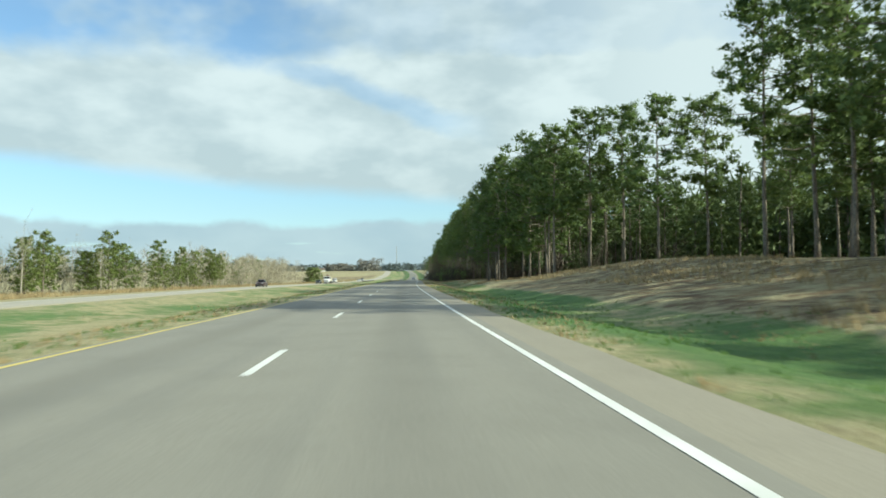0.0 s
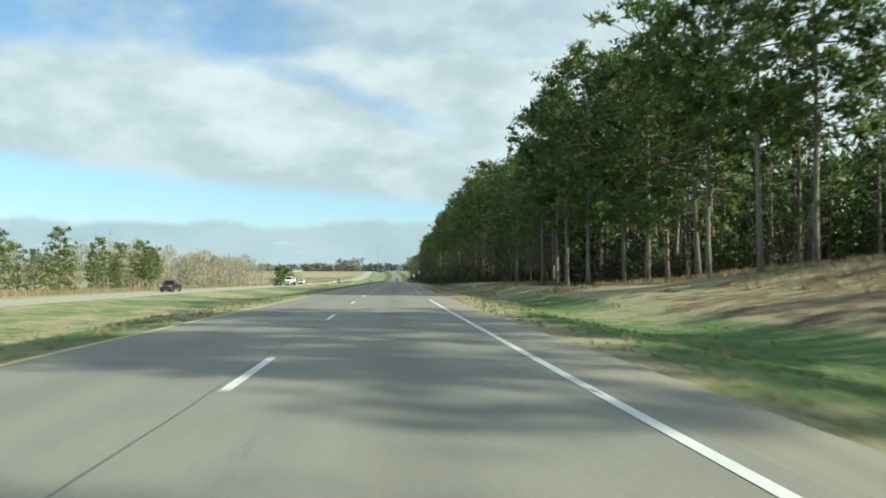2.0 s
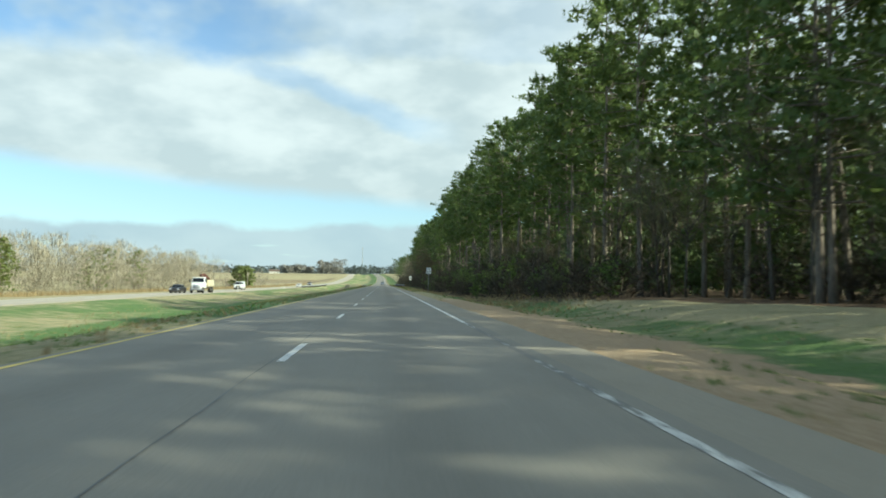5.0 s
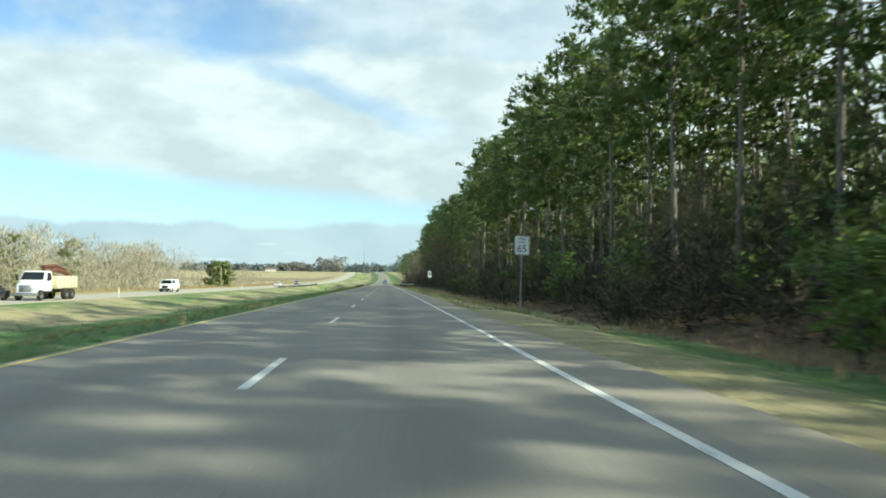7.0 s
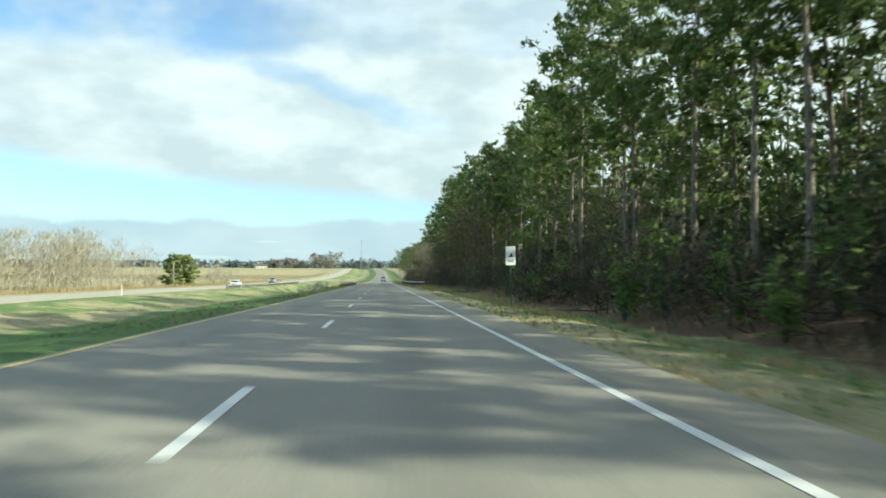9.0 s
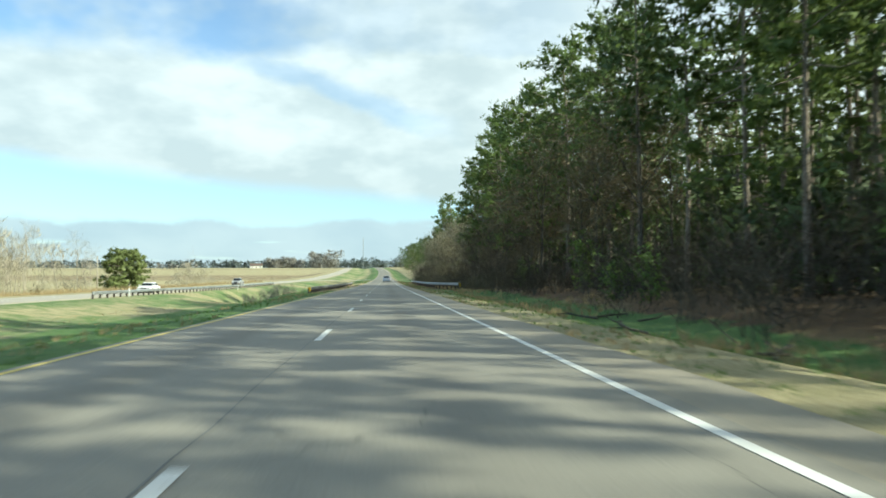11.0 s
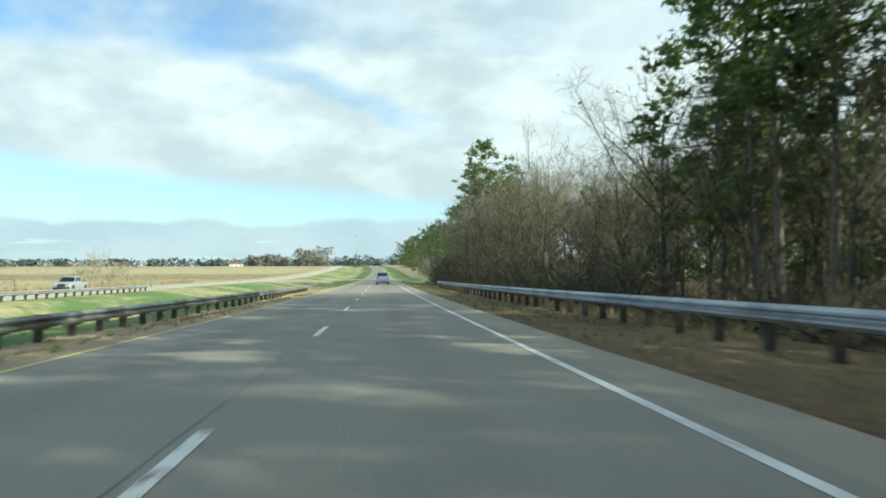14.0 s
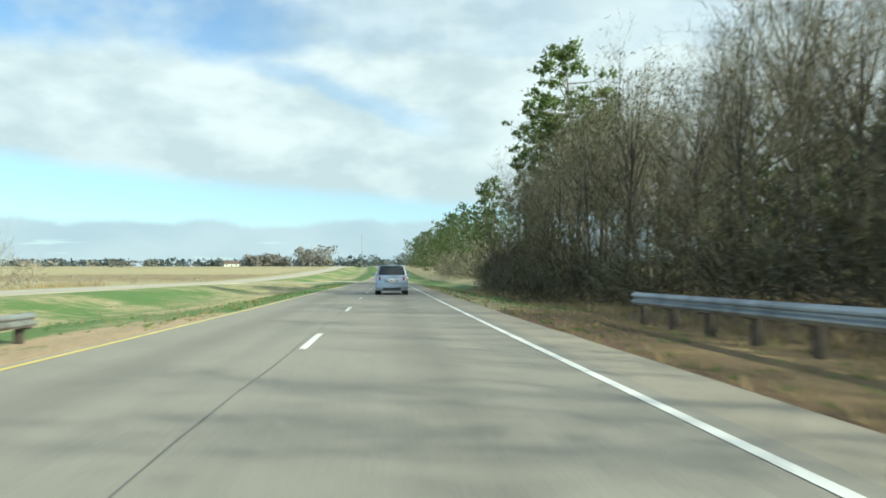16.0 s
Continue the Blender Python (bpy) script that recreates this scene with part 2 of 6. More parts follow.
def make_ground():
    """Turf, straw, sand and leaf litter, mixed by the mesh's attribute and by noise."""
    m, n, b, _ = material("turf", 0.95)
    p = place(n)
    at = n.add("ShaderNodeAttribute")
    at.attribute_name = "zone"
    sep = n.add("ShaderNodeSeparateColor")
    n.link(at.outputs["Color"], sep.inputs[0])
    fine = n.noise(p, 9.0, 6.0, 0.7)
    mid = n.noise(p, 0.8, 5.0, 0.6)
    big = n.noise(n.stretch(p, 1.0, 0.45, 1.0), 0.11, 4.0, 0.6)
    green = n.mix(n.span(fine, 0.3, 0.7), (0.042, 0.102, 0.024), (0.11, 0.205, 0.05))
    green = n.mix(n.math("MULTIPLY", n.span(mid, 0.4, 0.7), 0.5), green, (0.145, 0.195, 0.055))
    straw = n.mix(n.span(fine, 0.3, 0.7), (0.24, 0.205, 0.10), (0.46, 0.405, 0.235))
    straw = n.mix(n.math("MULTIPLY", n.span(mid, 0.45, 0.7), 0.6), straw, (0.215, 0.205, 0.09))
    g = n.math("ADD", sep.outputs[0], n.math("MULTIPLY", n.math("SUBTRACT", big, 0.5), 1.5))
    g = n.math("ADD", g, n.math("MULTIPLY", n.math("SUBTRACT", mid, 0.5), 0.8))
    col = n.mix(n.span(g, 0.30, 0.72), straw, green)
    sand = n.mix(n.span(fine, 0.25, 0.75), (0.30, 0.205, 0.115), (0.50, 0.385, 0.245))
    s = n.math("ADD", sep.outputs[1], n.math("MULTIPLY", n.math("SUBTRACT", mid, 0.5), 1.1))
    col = n.mix(n.span(s, 0.42, 0.68), col, sand)
    litter = n.mix(n.span(fine, 0.3, 0.7), (0.048, 0.029, 0.016), (0.19, 0.115, 0.053))
    litter = n.mix(n.math("MULTIPLY", n.span(big, 0.45, 0.65), 0.5), litter, (0.33, 0.24, 0.115))
    l = n.math("ADD", sep.outputs[2], n.math("MULTIPLY", n.math("SUBTRACT", mid, 0.5), 0.9))
    col = n.mix(n.span(l, 0.4, 0.65), col, litter)
    n.link(col, b.inputs["Base Color"])
    h = n.math("ADD", n.math("MULTIPLY", fine, 0.6), n.noise(p, 2.2, 4.0))
    bump(n, b, h, 0.9, 0.12)
    return m


def make_leaf(name, lo, hi, tip, through_light=0.3, rough=0.6):
    m, n, b, out = material(name, rough)
    info = n.add("ShaderNodeObjectInfo")
    isl = n.add("ShaderNodeNewGeometry").outputs["Random Per Island"]
    pad = n.span(n.noise(n.add("ShaderNodeTexCoord").outputs["Object"], 0.55, 3.0), 0.3, 0.7)
    c = n.mix(n.math("ADD", n.math("MULTIPLY", isl, 0.4), n.math("MULTIPLY", pad, 0.6)), lo, hi)
    c = n.mix(n.math("MULTIPLY", info.outputs["Random"], 0.5), c, tip)
    n.link(c, b.inputs["Base Color"])
    tr = n.add("ShaderNodeBsdfTranslucent")
    n.link(n.mix(0.6, c, tip), tr.inputs[0])
    ms = n.add("ShaderNodeMixShader")
    ms.inputs[0].default_value = through_light
    n.link(b.outputs[0], ms.inputs[1])
    n.link(tr.outputs[0], ms.inputs[2])
    n.link(ms.outputs[0], out.inputs[0])
    return m


def make_bark(name, lo, hi, scale=5.0):
    m, n, b, _ = material(name, 0.92)
    p = n.add("ShaderNodeTexCoord").outputs["Object"]
    info = n.add("ShaderNodeObjectInfo").outputs["Random"]
    f = n.noise(n.stretch(p, 3.0, 3.0, 0.6), scale, 5.0, 0.65)
    c = n.mix(n.span(f, 0.35, 0.65), lo, hi)
    c = n.mix(n.math("MULTIPLY", info, 0.45), c, tuple(x * 0.6 for x in hi))
    n.link(c, b.inputs["Base Color"])
    bump(n, b, f, 0.8, 0.05)
    return m


ASPHALT = make_asphalt("weathered_asphalt", (0.258, 0.243, 0.203))
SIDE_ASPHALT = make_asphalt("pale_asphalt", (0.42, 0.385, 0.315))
SHOULDER = make_asphalt("shoulder_asphalt", (0.30, 0.27, 0.21))
TAR = plain("tar", (0.13, 0.128, 0.115), 0.6, dirt=0.5, scale=2.0, dark=(0.10, 0.10, 0.09))
WHITE_PAINT = make_paint("white_road_paint", (0.78, 0.78, 0.74), 0.5)
WORN_PAINT = make_paint("worn_white_road_paint", (0.66, 0.66, 0.62), 0.8, hold=0.45)
YELLOW_PAINT = make_paint("yellow_road_paint", (0.70, 0.56, 0.16), 0.6)
TURF = make_ground()
NEEDLES = make_leaf("pine_needles", (0.055, 0.112, 0.030), (0.155, 0.228, 0.058), (0.195, 0.25, 0.075), 0.42)
# Darker needle copy: the shade of the inner woods is part of its colour.
NEEDLES_DARK = make_leaf("shade_toned_needles", (0.036, 0.078, 0.024), (0.100, 0.152, 0.040), (0.14, 0.182, 0.053), 0.26)
CEDAR = make_leaf("cedar_foliage", (0.11, 0.165, 0.05), (0.25, 0.30, 0.105), (0.25, 0.29, 0.11), 0.45)
# Lighter pine needles for the left trees, with sunlight put into the colour.
LIT_NEEDLES = make_leaf("sunlit_pine_needles", (0.088, 0.145, 0.036), (0.21, 0.275, 0.075), (0.24, 0.27, 0.08), 0.4)
SHRUB_LEAF = make_leaf("shrub_leaves", (0.045, 0.115, 0.018), (0.15, 0.275, 0.045), (0.20, 0.24, 0.055), 0.3)
DRY_LEAF = make_leaf("dry_leaves", (0.11, 0.075, 0.035), (0.24, 0.17, 0.085), (0.20, 0.17, 0.10), 0.3)
OLIVE_LEAF = make_leaf("olive_leaves", (0.085, 0.08, 0.032), (0.17, 0.155, 0.07), (0.16, 0.15, 0.07), 0.3)
TWIG = make_leaf("twigs", (0.078, 0.073, 0.040), (0.165, 0.152, 0.088), (0.16, 0.147, 0.085), 0.0, 0.9)
# Paler than TWIG: sun on the farther bare trees is painted into it.
TAN_TWIG = make_leaf("sunlit_twigs", (0.155, 0.146, 0.096), (0.30, 0.28, 0.19), (0.25, 0.235, 0.16), 0.0, 0.9)
# Brown brush darkened to near black; the undergrowth's shade is in this tone.
BRUSH_TWIG = make_leaf("shade_toned_twigs", (0.026, 0.021, 0.013), (0.066, 0.054, 0.034), (0.06, 0.05, 0.03), 0.0, 0.95)
SILVER_TWIG = make_leaf("silver_twigs", (0.27, 0.24, 0.19), (0.46, 0.42, 0.345), (0.40, 0.36, 0.29), 0.0, 0.9)
PALE_TWIG = make_leaf("pale_twigs", (0.29, 0.26, 0.20), (0.43, 0.39, 0.31), (0.38, 0.345, 0.275), 0.0, 0.9)
STRAW = make_leaf("straw", (0.26, 0.19, 0.09), (0.46, 0.36, 0.20), (0.38, 0.30, 0.16), 0.3, 0.8)
BLADES = make_leaf("grass_blades", (0.060, 0.135, 0.022), (0.15, 0.26, 0.050), (0.13, 0.22, 0.04), 0.4, 0.6)
PINE_BARK = make_bark("pine_bark", (0.095, 0.078, 0.064), (0.33, 0.28, 0.222))
PALE_BARK = make_bark("pale_bark", (0.26, 0.23, 0.18), (0.46, 0.42, 0.34))
GREY_BARK = make_bark("grey_bark", (0.045, 0.040, 0.031), (0.135, 0.120, 0.095))
# Pale bluish tint is distance haze mixed into the woods' own colour.
HAZED_WOOD = make_leaf("far_woods", (0.095, 0.125, 0.125), (0.125, 0.15, 0.145), (0.12, 0.145, 0.14), 0.1, 0.9)
FAR_BARE = make_leaf("far_bare_woods", (0.245, 0.24, 0.218), (0.285, 0.278, 0.25), (0.27, 0.262, 0.235), 0.1, 0.9)
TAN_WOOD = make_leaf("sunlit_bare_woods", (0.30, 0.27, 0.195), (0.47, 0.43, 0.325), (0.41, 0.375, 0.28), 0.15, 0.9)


# ---- mesh helpers ----
class Heap:
    """Vertices and faces gathered into one mesh."""

    def __init__(self):
        self.v, self.f = [], []

    def quad(self, a, b, c, d):
        k = len(self.v)
        self.v += [a, b, c, d]
        self.f.append((k, k + 1, k + 2, k + 3))

    def tri(self, a, b, c):
        k = len(self.v)
        self.v += [a, b, c]
        self.f.append((k, k + 1, k + 2))

    def tube(self, points, radii, sides=6, cap=True):
        rings = []
        for i, p in enumerate(points):
            a = points[max(i - 1, 0)]
            b = points[min(i + 1, len(points) - 1)]
            d = (Vector(b) - Vector(a))
            d = d.normalized() if d.length > 1e-9 else Vector((0, 0, 1))
            s = d.orthogonal().normalized()
            if abs(d.z) > 0.5:
                s = (Vector((1, 0, 0)) - d * d.x).normalized()
            t = d.cross(s)
            k = len(self.v)
            for j in range(sides):
                w = 2 * math.pi * j / sides
                self.v.append(tuple(Vector(p) + (s * math.cos(w) + t * math.sin(w)) * radii[i]))
            rings.append(k)
        for r0, r1 in zip(rings, rings[1:]):
            for j in range(sides):
                k = (j + 1) % sides
                self.f.append((r0 + j, r0 + k, r1 + k, r1 + j))
        if cap:
            self.f.append(tuple(rings[-1] + j for j in range(sides)))
            self.f.append(tuple(rings[0] + j for j in reversed(range(sides))))

    def box(self, x0, x1, y0, y1, z0, z1):
        k = len(self.v)
        self.v += [(x, y, z) for z in (z0, z1) for x, y in ((x0, y0), (x1, y0), (x1, y1), (x0, y1))]
        self.f += [tuple(k + i for i in q) for q in ((3, 2, 1, 0), (4, 5, 6, 7), (0, 1, 5, 4), (1, 2, 6, 5), (2, 3, 7, 6), (3, 0, 4, 7))]

    def loft(self, rings, close=True):
        """Skin between rings of equally many points."""
        k, m = len(self.v), len(rings[0])
        for r in rings:
            self.v += [tuple(q) for q in r]
        for i in range(len(rings) - 1):
            for j in range(m):
                a, b = k + i * m + j, k + i * m + (j + 1) % m
                self.f.append((a, b, b + m, a + m))
        if close:
            self.f.append(tuple(k + j for j in reversed(range(m))))
            self.f.append(tuple(k + (len(rings) - 1) * m + j for j in range(m)))

    def mesh(self, name, mat, smooth_shade=False):
        me = bpy.data.meshes.new(name)
        me.from_pydata(self.v, [], self.f)
        me.materials.append(mat)
        if smooth_shade:
            me.polygons.foreach_set("use_smooth", [True] * len(me.polygons))
        me.update()
        return me


def bevelled(heap, name, mat, width=0.01, seg=2, smooth_shade=True):
    """The heap's mesh with welded, rounded edges."""
    me = heap.mesh(name, mat)
    bm = bmesh.new()
    bm.from_mesh(me)
    bmesh.ops.remove_doubles(bm, verts=bm.verts, dist=1e-4)
    bmesh.ops.recalc_face_normals(bm, faces=bm.faces)
    edges = [e for e in bm.edges if len(e.link_faces) == 2 and e.calc_face_angle(0) > 0.45]
    bmesh.ops.bevel(bm, geom=edges, offset=width, segments=seg, affect="EDGES", profile=0.6, clamp_overlap=True)
    for f in bm.faces:
        f.smooth = smooth_shade
    bm.to_mesh(me)
    bm.free()
    return me


SOFT = ("crown", "twig_mass", "leaf_mass", "stem_clump", "foliage")


def part(name, me, parent, label="", m=None):
    ob = new(name, me)
    ob.parent = parent
    if m is not None:
        ob.matrix_basis = m
    if label:
        tagged(ob, label)
    if name in SOFT:
        tagged(ob, kind="stuff")
    return ob


def empty(name, m, label, category, group="", kind=""):
    ob = new(name)
    ob.empty_display_size = 0.3
    ob.matrix_basis = m
    return tagged(ob, label, category, group, kind)


# ---- ground ----
def lines(pairs):
    """Coordinates from (stop, step) pairs, starting at the first stop."""
    v = [pairs[0][0]]
    for stop, step in pairs[1:]:
        k = max(1, round((stop - v[-1]) / step))
        v += list(np.linspace(v[-1], stop, k + 1)[1:])
    return v


def build_ground():
    us = lines([(-3500, 0), (-900, 650), (-300, 100), (-110, 24), (-70, 8), (-42, 3), (-41, 1), (-27.5, 3), (-4.4, 1.1), (-3.55, 0.4),
                (4.75, 2.2), (6.2, 0.4), (16, 0.8), (40, 2), (70, 6), (300, 40), (900, 150), (3500, 650)])
    vs = lines([(-350, 0), (-30, 40), (0, 6), (680, 2.5), (760, 8), (1500, 30), (2400, 100), (4900, 500)])
    verts, zone = [], []
    for y in vs:
        rx = float(road_x(y))
        for u in us:
            x = u + rx
            inside = (-3.6 < u < 4.77) or (-38.4 < u < -29.1)
            verts.append((x, y, ground(x, y) - (0.08 if inside else 0.0)))
            # how green, sandy, or littered the ground is
            g = 0.42
            if -16 < u < -3.5:
                g = 0.44 + 0.39 * float(smooth(170, 230, y)) - 0.38 * float(smooth(500, 545, y)) + 0.30 * float(smooth(170, 230, y) * smooth(11, 8, -u)) - 0.45 * float(smooth(410, 440, y) * (1 - smooth(520, 540, y)) * smooth(11, 5, -u))
            elif -28 < u <= -16:
                g = 0.50 + 0.05 * float(smooth(420, 520, y))
            elif u <= -41:
                g = 0.02 + 0.1 * float(smooth(700, 900, y)) + 0.35 * float(smooth(560, 640, y) * (1 - smooth(700, 760, y)) * smooth(120, 60, -u))
            elif 4.7 < u < 13:
                g = 0.70 - 0.35 * float(smooth(6.6, 5.2, u)) - 0.45 * float(smooth(8.6, 6.8, u) * smooth(290, 330, y) * (1 - smooth(415, 432, y))) - 0.20 * float(smooth(80, 90, y) * (1 - smooth(290, 340, y))) + 0.18 * float(smooth(290, 340, y) * (1 - smooth(415, 432, y)))
                if y < 150:
                    g += 0.12 * float(smooth(13, 8, u))
            elif u >= 13:
                g = 0.12
            s = 0.0
            if 4.7 < u < 12:
                s = 0.95 * float(smooth(80, 116, y) * (1 - smooth(205, 220, y)) * (1 - smooth(8.5, 12.0, u)))
            if -7.5 < u < -3.5:
                s = max(s, 0.72 * float(smooth(420, 432, y) * (1 - smooth(528, 545, y))))
            l = 0.0
            if u < -45 and y > 700:
                l = 0.55 * float(smooth(760, 800, y) * (1 - smooth(930, 980, y))) + 0.5 * float(smooth(1130, 1160, y) * (1 - smooth(1220, 1260, y)))
            if -7.6 < u < -3.5:
                l = 0.25 * float(smooth(420, 432, y) * (1 - smooth(528, 545, y)))
            if u > 4.7:
                edge = float(np.interp(y, [-50, 60, 95, 110, 140, 175, 210, 240, 330, 350, 420, 440, 640], [44, 42, 34, 20, 16, 22, 13, 10.5, 11.0, 12.0, 13.0, 10.5, 10.5]))
                l = 0.9 * float(smooth(edge - 2, edge + 1.5, u)) * (1 - float(smooth(620, 680, y)))
                if u < 10.5:
                    l = max(l, 0.85 * float(smooth(428, 440, y) * (1 - smooth(528, 548, y))))
                if y < 160 and u > 11:
                    l = max(l, 0.54 * float(smooth(9.5, 14.5, u)) * (1 - 0.5 * float(smooth(90, 120, y))))
                if y > 600 and 4.7 < u < 30:
                    l = 0.0
            zone.append((max(0, g), s, l, 1.0))
    w = len(us)
    faces = [(j * w + i, j * w + i + 1, (j + 1) * w + i + 1, (j + 1) * w + i) for j in range(len(vs) - 1) for i in range(w - 1)]
    me = bpy.data.meshes.new("ground")
    me.from_pydata(verts, [], faces)
    at = me.color_attributes.new("zone", "FLOAT_COLOR", "POINT")
    at.data.foreach_set("color", np.array(zone, dtype=np.float32).ravel())
    me.materials.append(TURF)
    me.polygons.foreach_set("use_smooth", [True] * len(me.polygons))
    tagged(new("ground", me), "roadside turf of green and straw-coloured winter grass", "ground", kind="structure")


def ribbon(name, u0, u1, y0, y1, lift, mat, step=4.0, thick=0.0, wob=0.0, seed=0):
    """A strip along the road between two offsets from the lane line."""
    n = max(1, int((y1 - y0) / step))
    verts, faces, uv = [], [], []
    for i in range(n + 1):
        y = y0 + (y1 - y0) * i / n
        rx, rz = float(road_x(y)), float(road_z(y))
        for u in (u0, u1):
            w = wob * noise.noise((y * 0.23, u * 3.0, seed)) + 0.5 * wob * noise.noise((y * 1.1, u * 3.0, seed))
            base = rz if -4 < u < 6 else float(land(u, y))
            verts.append((rx + u + w, y, base + lift))
            uv.append((u, y))
    if thick:
        k = len(verts)
        verts += [(x, y, z - thick) for x, y, z in verts]
        uv += uv
    for i in range(n):
        a = 2 * i
        faces.append((a, a + 1, a + 3, a + 2))
        if thick:
            faces += [(a + k, a, a + 2, a + 2 + k), (a + 1, a + 1 + k, a + 3 + k, a + 3)]
    if thick:
        faces += [(0, k, k + 1, 1), (2 * n, 2 * n + 1, 2 * n + 1 + k, 2 * n + k)]
    me = bpy.data.meshes.new(name)
    me.from_pydata(verts, [], faces)
    lay = me.uv_layers.new(name="UVMap")
    for loop in me.loops:
        lay.data[loop.index].uv = uv[loop.vertex_index]
    me.materials.append(mat)
    return me


DASH_START, DASH_STEP, DASH_LONG = 9.3, 12.192, 3.048


def build_road():
    road = tagged(new("road", ribbon("road", -3.50, 3.95, -300, 1500, 0.0, ASPHALT, 4.0, 0.12, 0.0)), "two-lane carriageway of weathered grey asphalt", "road", kind="structure")
    part("shoulder", ribbon("shoulder", 3.78, 4.84, -300, 1500, -0.004, SHOULDER, 1.6, 0.10, 0.09, 3), road, "narrow paved shoulder with ragged edge")
    part("tar_seam", ribbon("tar_seam", -0.14, -0.118, 24, 200, 0.004, TAR, 1.0, 0, 0.06, 5), road, "sealed lane joint of black tar")
    part("tar_seam", ribbon("tar_seam", -0.138, -0.116, 330, 640, 0.004, TAR, 1.0, 0, 0.05, 6), road, "sealed lane joint of black tar")
    part("edge_line", ribbon("edge_line", 3.60, 3.72, -60, 100, 0.005, WHITE_PAINT, 4.0), road, "solid white edge line")
    part("edge_line", ribbon("edge_line", 3.60, 3.72, 100, 178, 0.005, WORN_PAINT, 2.0), road, "white edge line worn to fragments")
    part("edge_line", ribbon("edge_line", 3.60, 3.72, 178, 1400, 0.005, WHITE_PAINT, 4.0), road, "solid white edge line")
    part("median_line", ribbon("median_line", -3.38, -3.27, -60, 1400, 0.005, YELLOW_PAINT, 4.0), road, "solid yellow edge line")
    h = Heap()
    h.quad((-0.06, 0, 0), (0.06, 0, 0), (0.06, DASH_LONG, 0), (-0.06, DASH_LONG, 0))
    dash = h.mesh("lane_dash", WHITE_PAINT)
    for k in range(-3, 95):
        y = DASH_START + k * DASH_STEP
        ym = y + DASH_LONG / 2
        grade = math.degrees(math.atan((float(road_z(ym + 2)) - float(road_z(ym - 2))) / 4))
        bend = math.degrees(math.atan((float(road_x(ym + 2)) - float(road_x(ym - 2))) / 4))
        m = pose(float(road_x(ym)), ym, float(road_z(ym)) + 0.006, grade, 0, -bend) @ Matrix.Translation((0, -DASH_LONG / 2, 0))
        part("lane_dash", dash, road, m=m)
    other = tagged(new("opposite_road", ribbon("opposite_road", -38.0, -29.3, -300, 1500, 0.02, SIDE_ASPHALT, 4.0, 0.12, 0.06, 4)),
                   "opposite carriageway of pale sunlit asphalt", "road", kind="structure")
    part("edge_line", ribbon("edge_line", -30.2, -30.05, -60, 1400, 0.03, YELLOW_PAINT, 6.0), other, "yellow edge line")
    part("edge_line", ribbon("edge_line", -37.5, -37.35, -60, 1400, 0.03, WHITE_PAINT, 6.0), other, "white edge line")
    for k in range(0, 60):
        y = 4 + k * DASH_STEP
        part("lane_dash", dash, other, m=pose(float(road_x(y)) - 33.9, y, float(land(-33.9, y)) + 0.032))
    # crossing road through the median
    rows, uv, faces = [], [], []
    n = 60
    for i in range(n + 1):
        u = -28.5 + (-3.6 + 28.5) * i / n
        for s in (-1, 1):
            y = 642 + s * (4.2 + 6.0 * float(smooth(-8, -3.6, u)) + 6.0 * float(smooth(22, 28.5, -u)))
            lift = 0.10 * float(smooth(3.6, 9, -u) * (1 - smooth(22, 28, -u)))
            rows.append((u + float(road_x(y)), y, float(land(u, y)) + 0.03 + lift))
            uv.append((y, u))
    for i in range(n):
        faces.append((2 * i, 2 * i + 2, 2 * i + 3, 2 * i + 1))
    k = len(rows)
    rows += [(x, y, z - 1.2) for x, y, z in rows]
    uv += uv
    for i in range(n):
        a = 2 * i
        faces += [(a + k, a + 2 + k, a + 2, a), (a + 1, a + 3, a + 3 + k, a + 1 + k)]
    me = bpy.data.meshes.new("crossover")
    me.from_pydata(rows, [], faces)
    lay = me.uv_layers.new(name="UVMap")
    for loop in me.loops:
        lay.data[loop.index].uv = uv[loop.vertex_index]
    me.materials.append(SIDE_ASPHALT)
    tagged(new("crossover_road", me), "short pale paved crossover through the grass median", "road", kind="structure")


build_ground()
build_road()


# ---- trees ----
def unit(v):
    return v / np.maximum(np.linalg.norm(v, axis=1)[:, None], 1e-9)


def sprays(rng, centres, radii, count, length, width, flat=0.6, lift=0.25, hub=None):
    """Small leaf triangles scattered round each centre; their shading follows the clump's round form."""
    c = np.repeat(np.asarray(centres, float), count, 0)
    r = np.repeat(np.asarray(radii, float), count)[:, None]
    n = len(c)
    d = unit(rng.normal(size=(n, 3)))
    o = d * (rng.random((n, 1)) ** 0.5) * r
    o[:, 2] *= flat
    way = d * 0.8 + rng.normal(size=(n, 3)) * 0.6
    way[:, 2] = way[:, 2] * 0.6 + lift
    way = unit(way)
    nr = rounded(rng, d, c, hub)
    side = unit(np.cross(way, nr))
    ln = length * (0.6 + 0.8 * rng.random((n, 1)))
    wd = width * (0.6 + 0.8 * rng.random((n, 1)))
    a = c + o - way * ln * 0.4 - side * wd * 0.5
    b = c + o - way * ln * 0.1 + side * wd * 0.5
    t = c + o + way * ln * 0.6
    v = np.stack([a, b, t], 1).reshape(-1, 3)
    return v, np.arange(3 * n).reshape(-1, 3), np.repeat(nr, 3, 0)


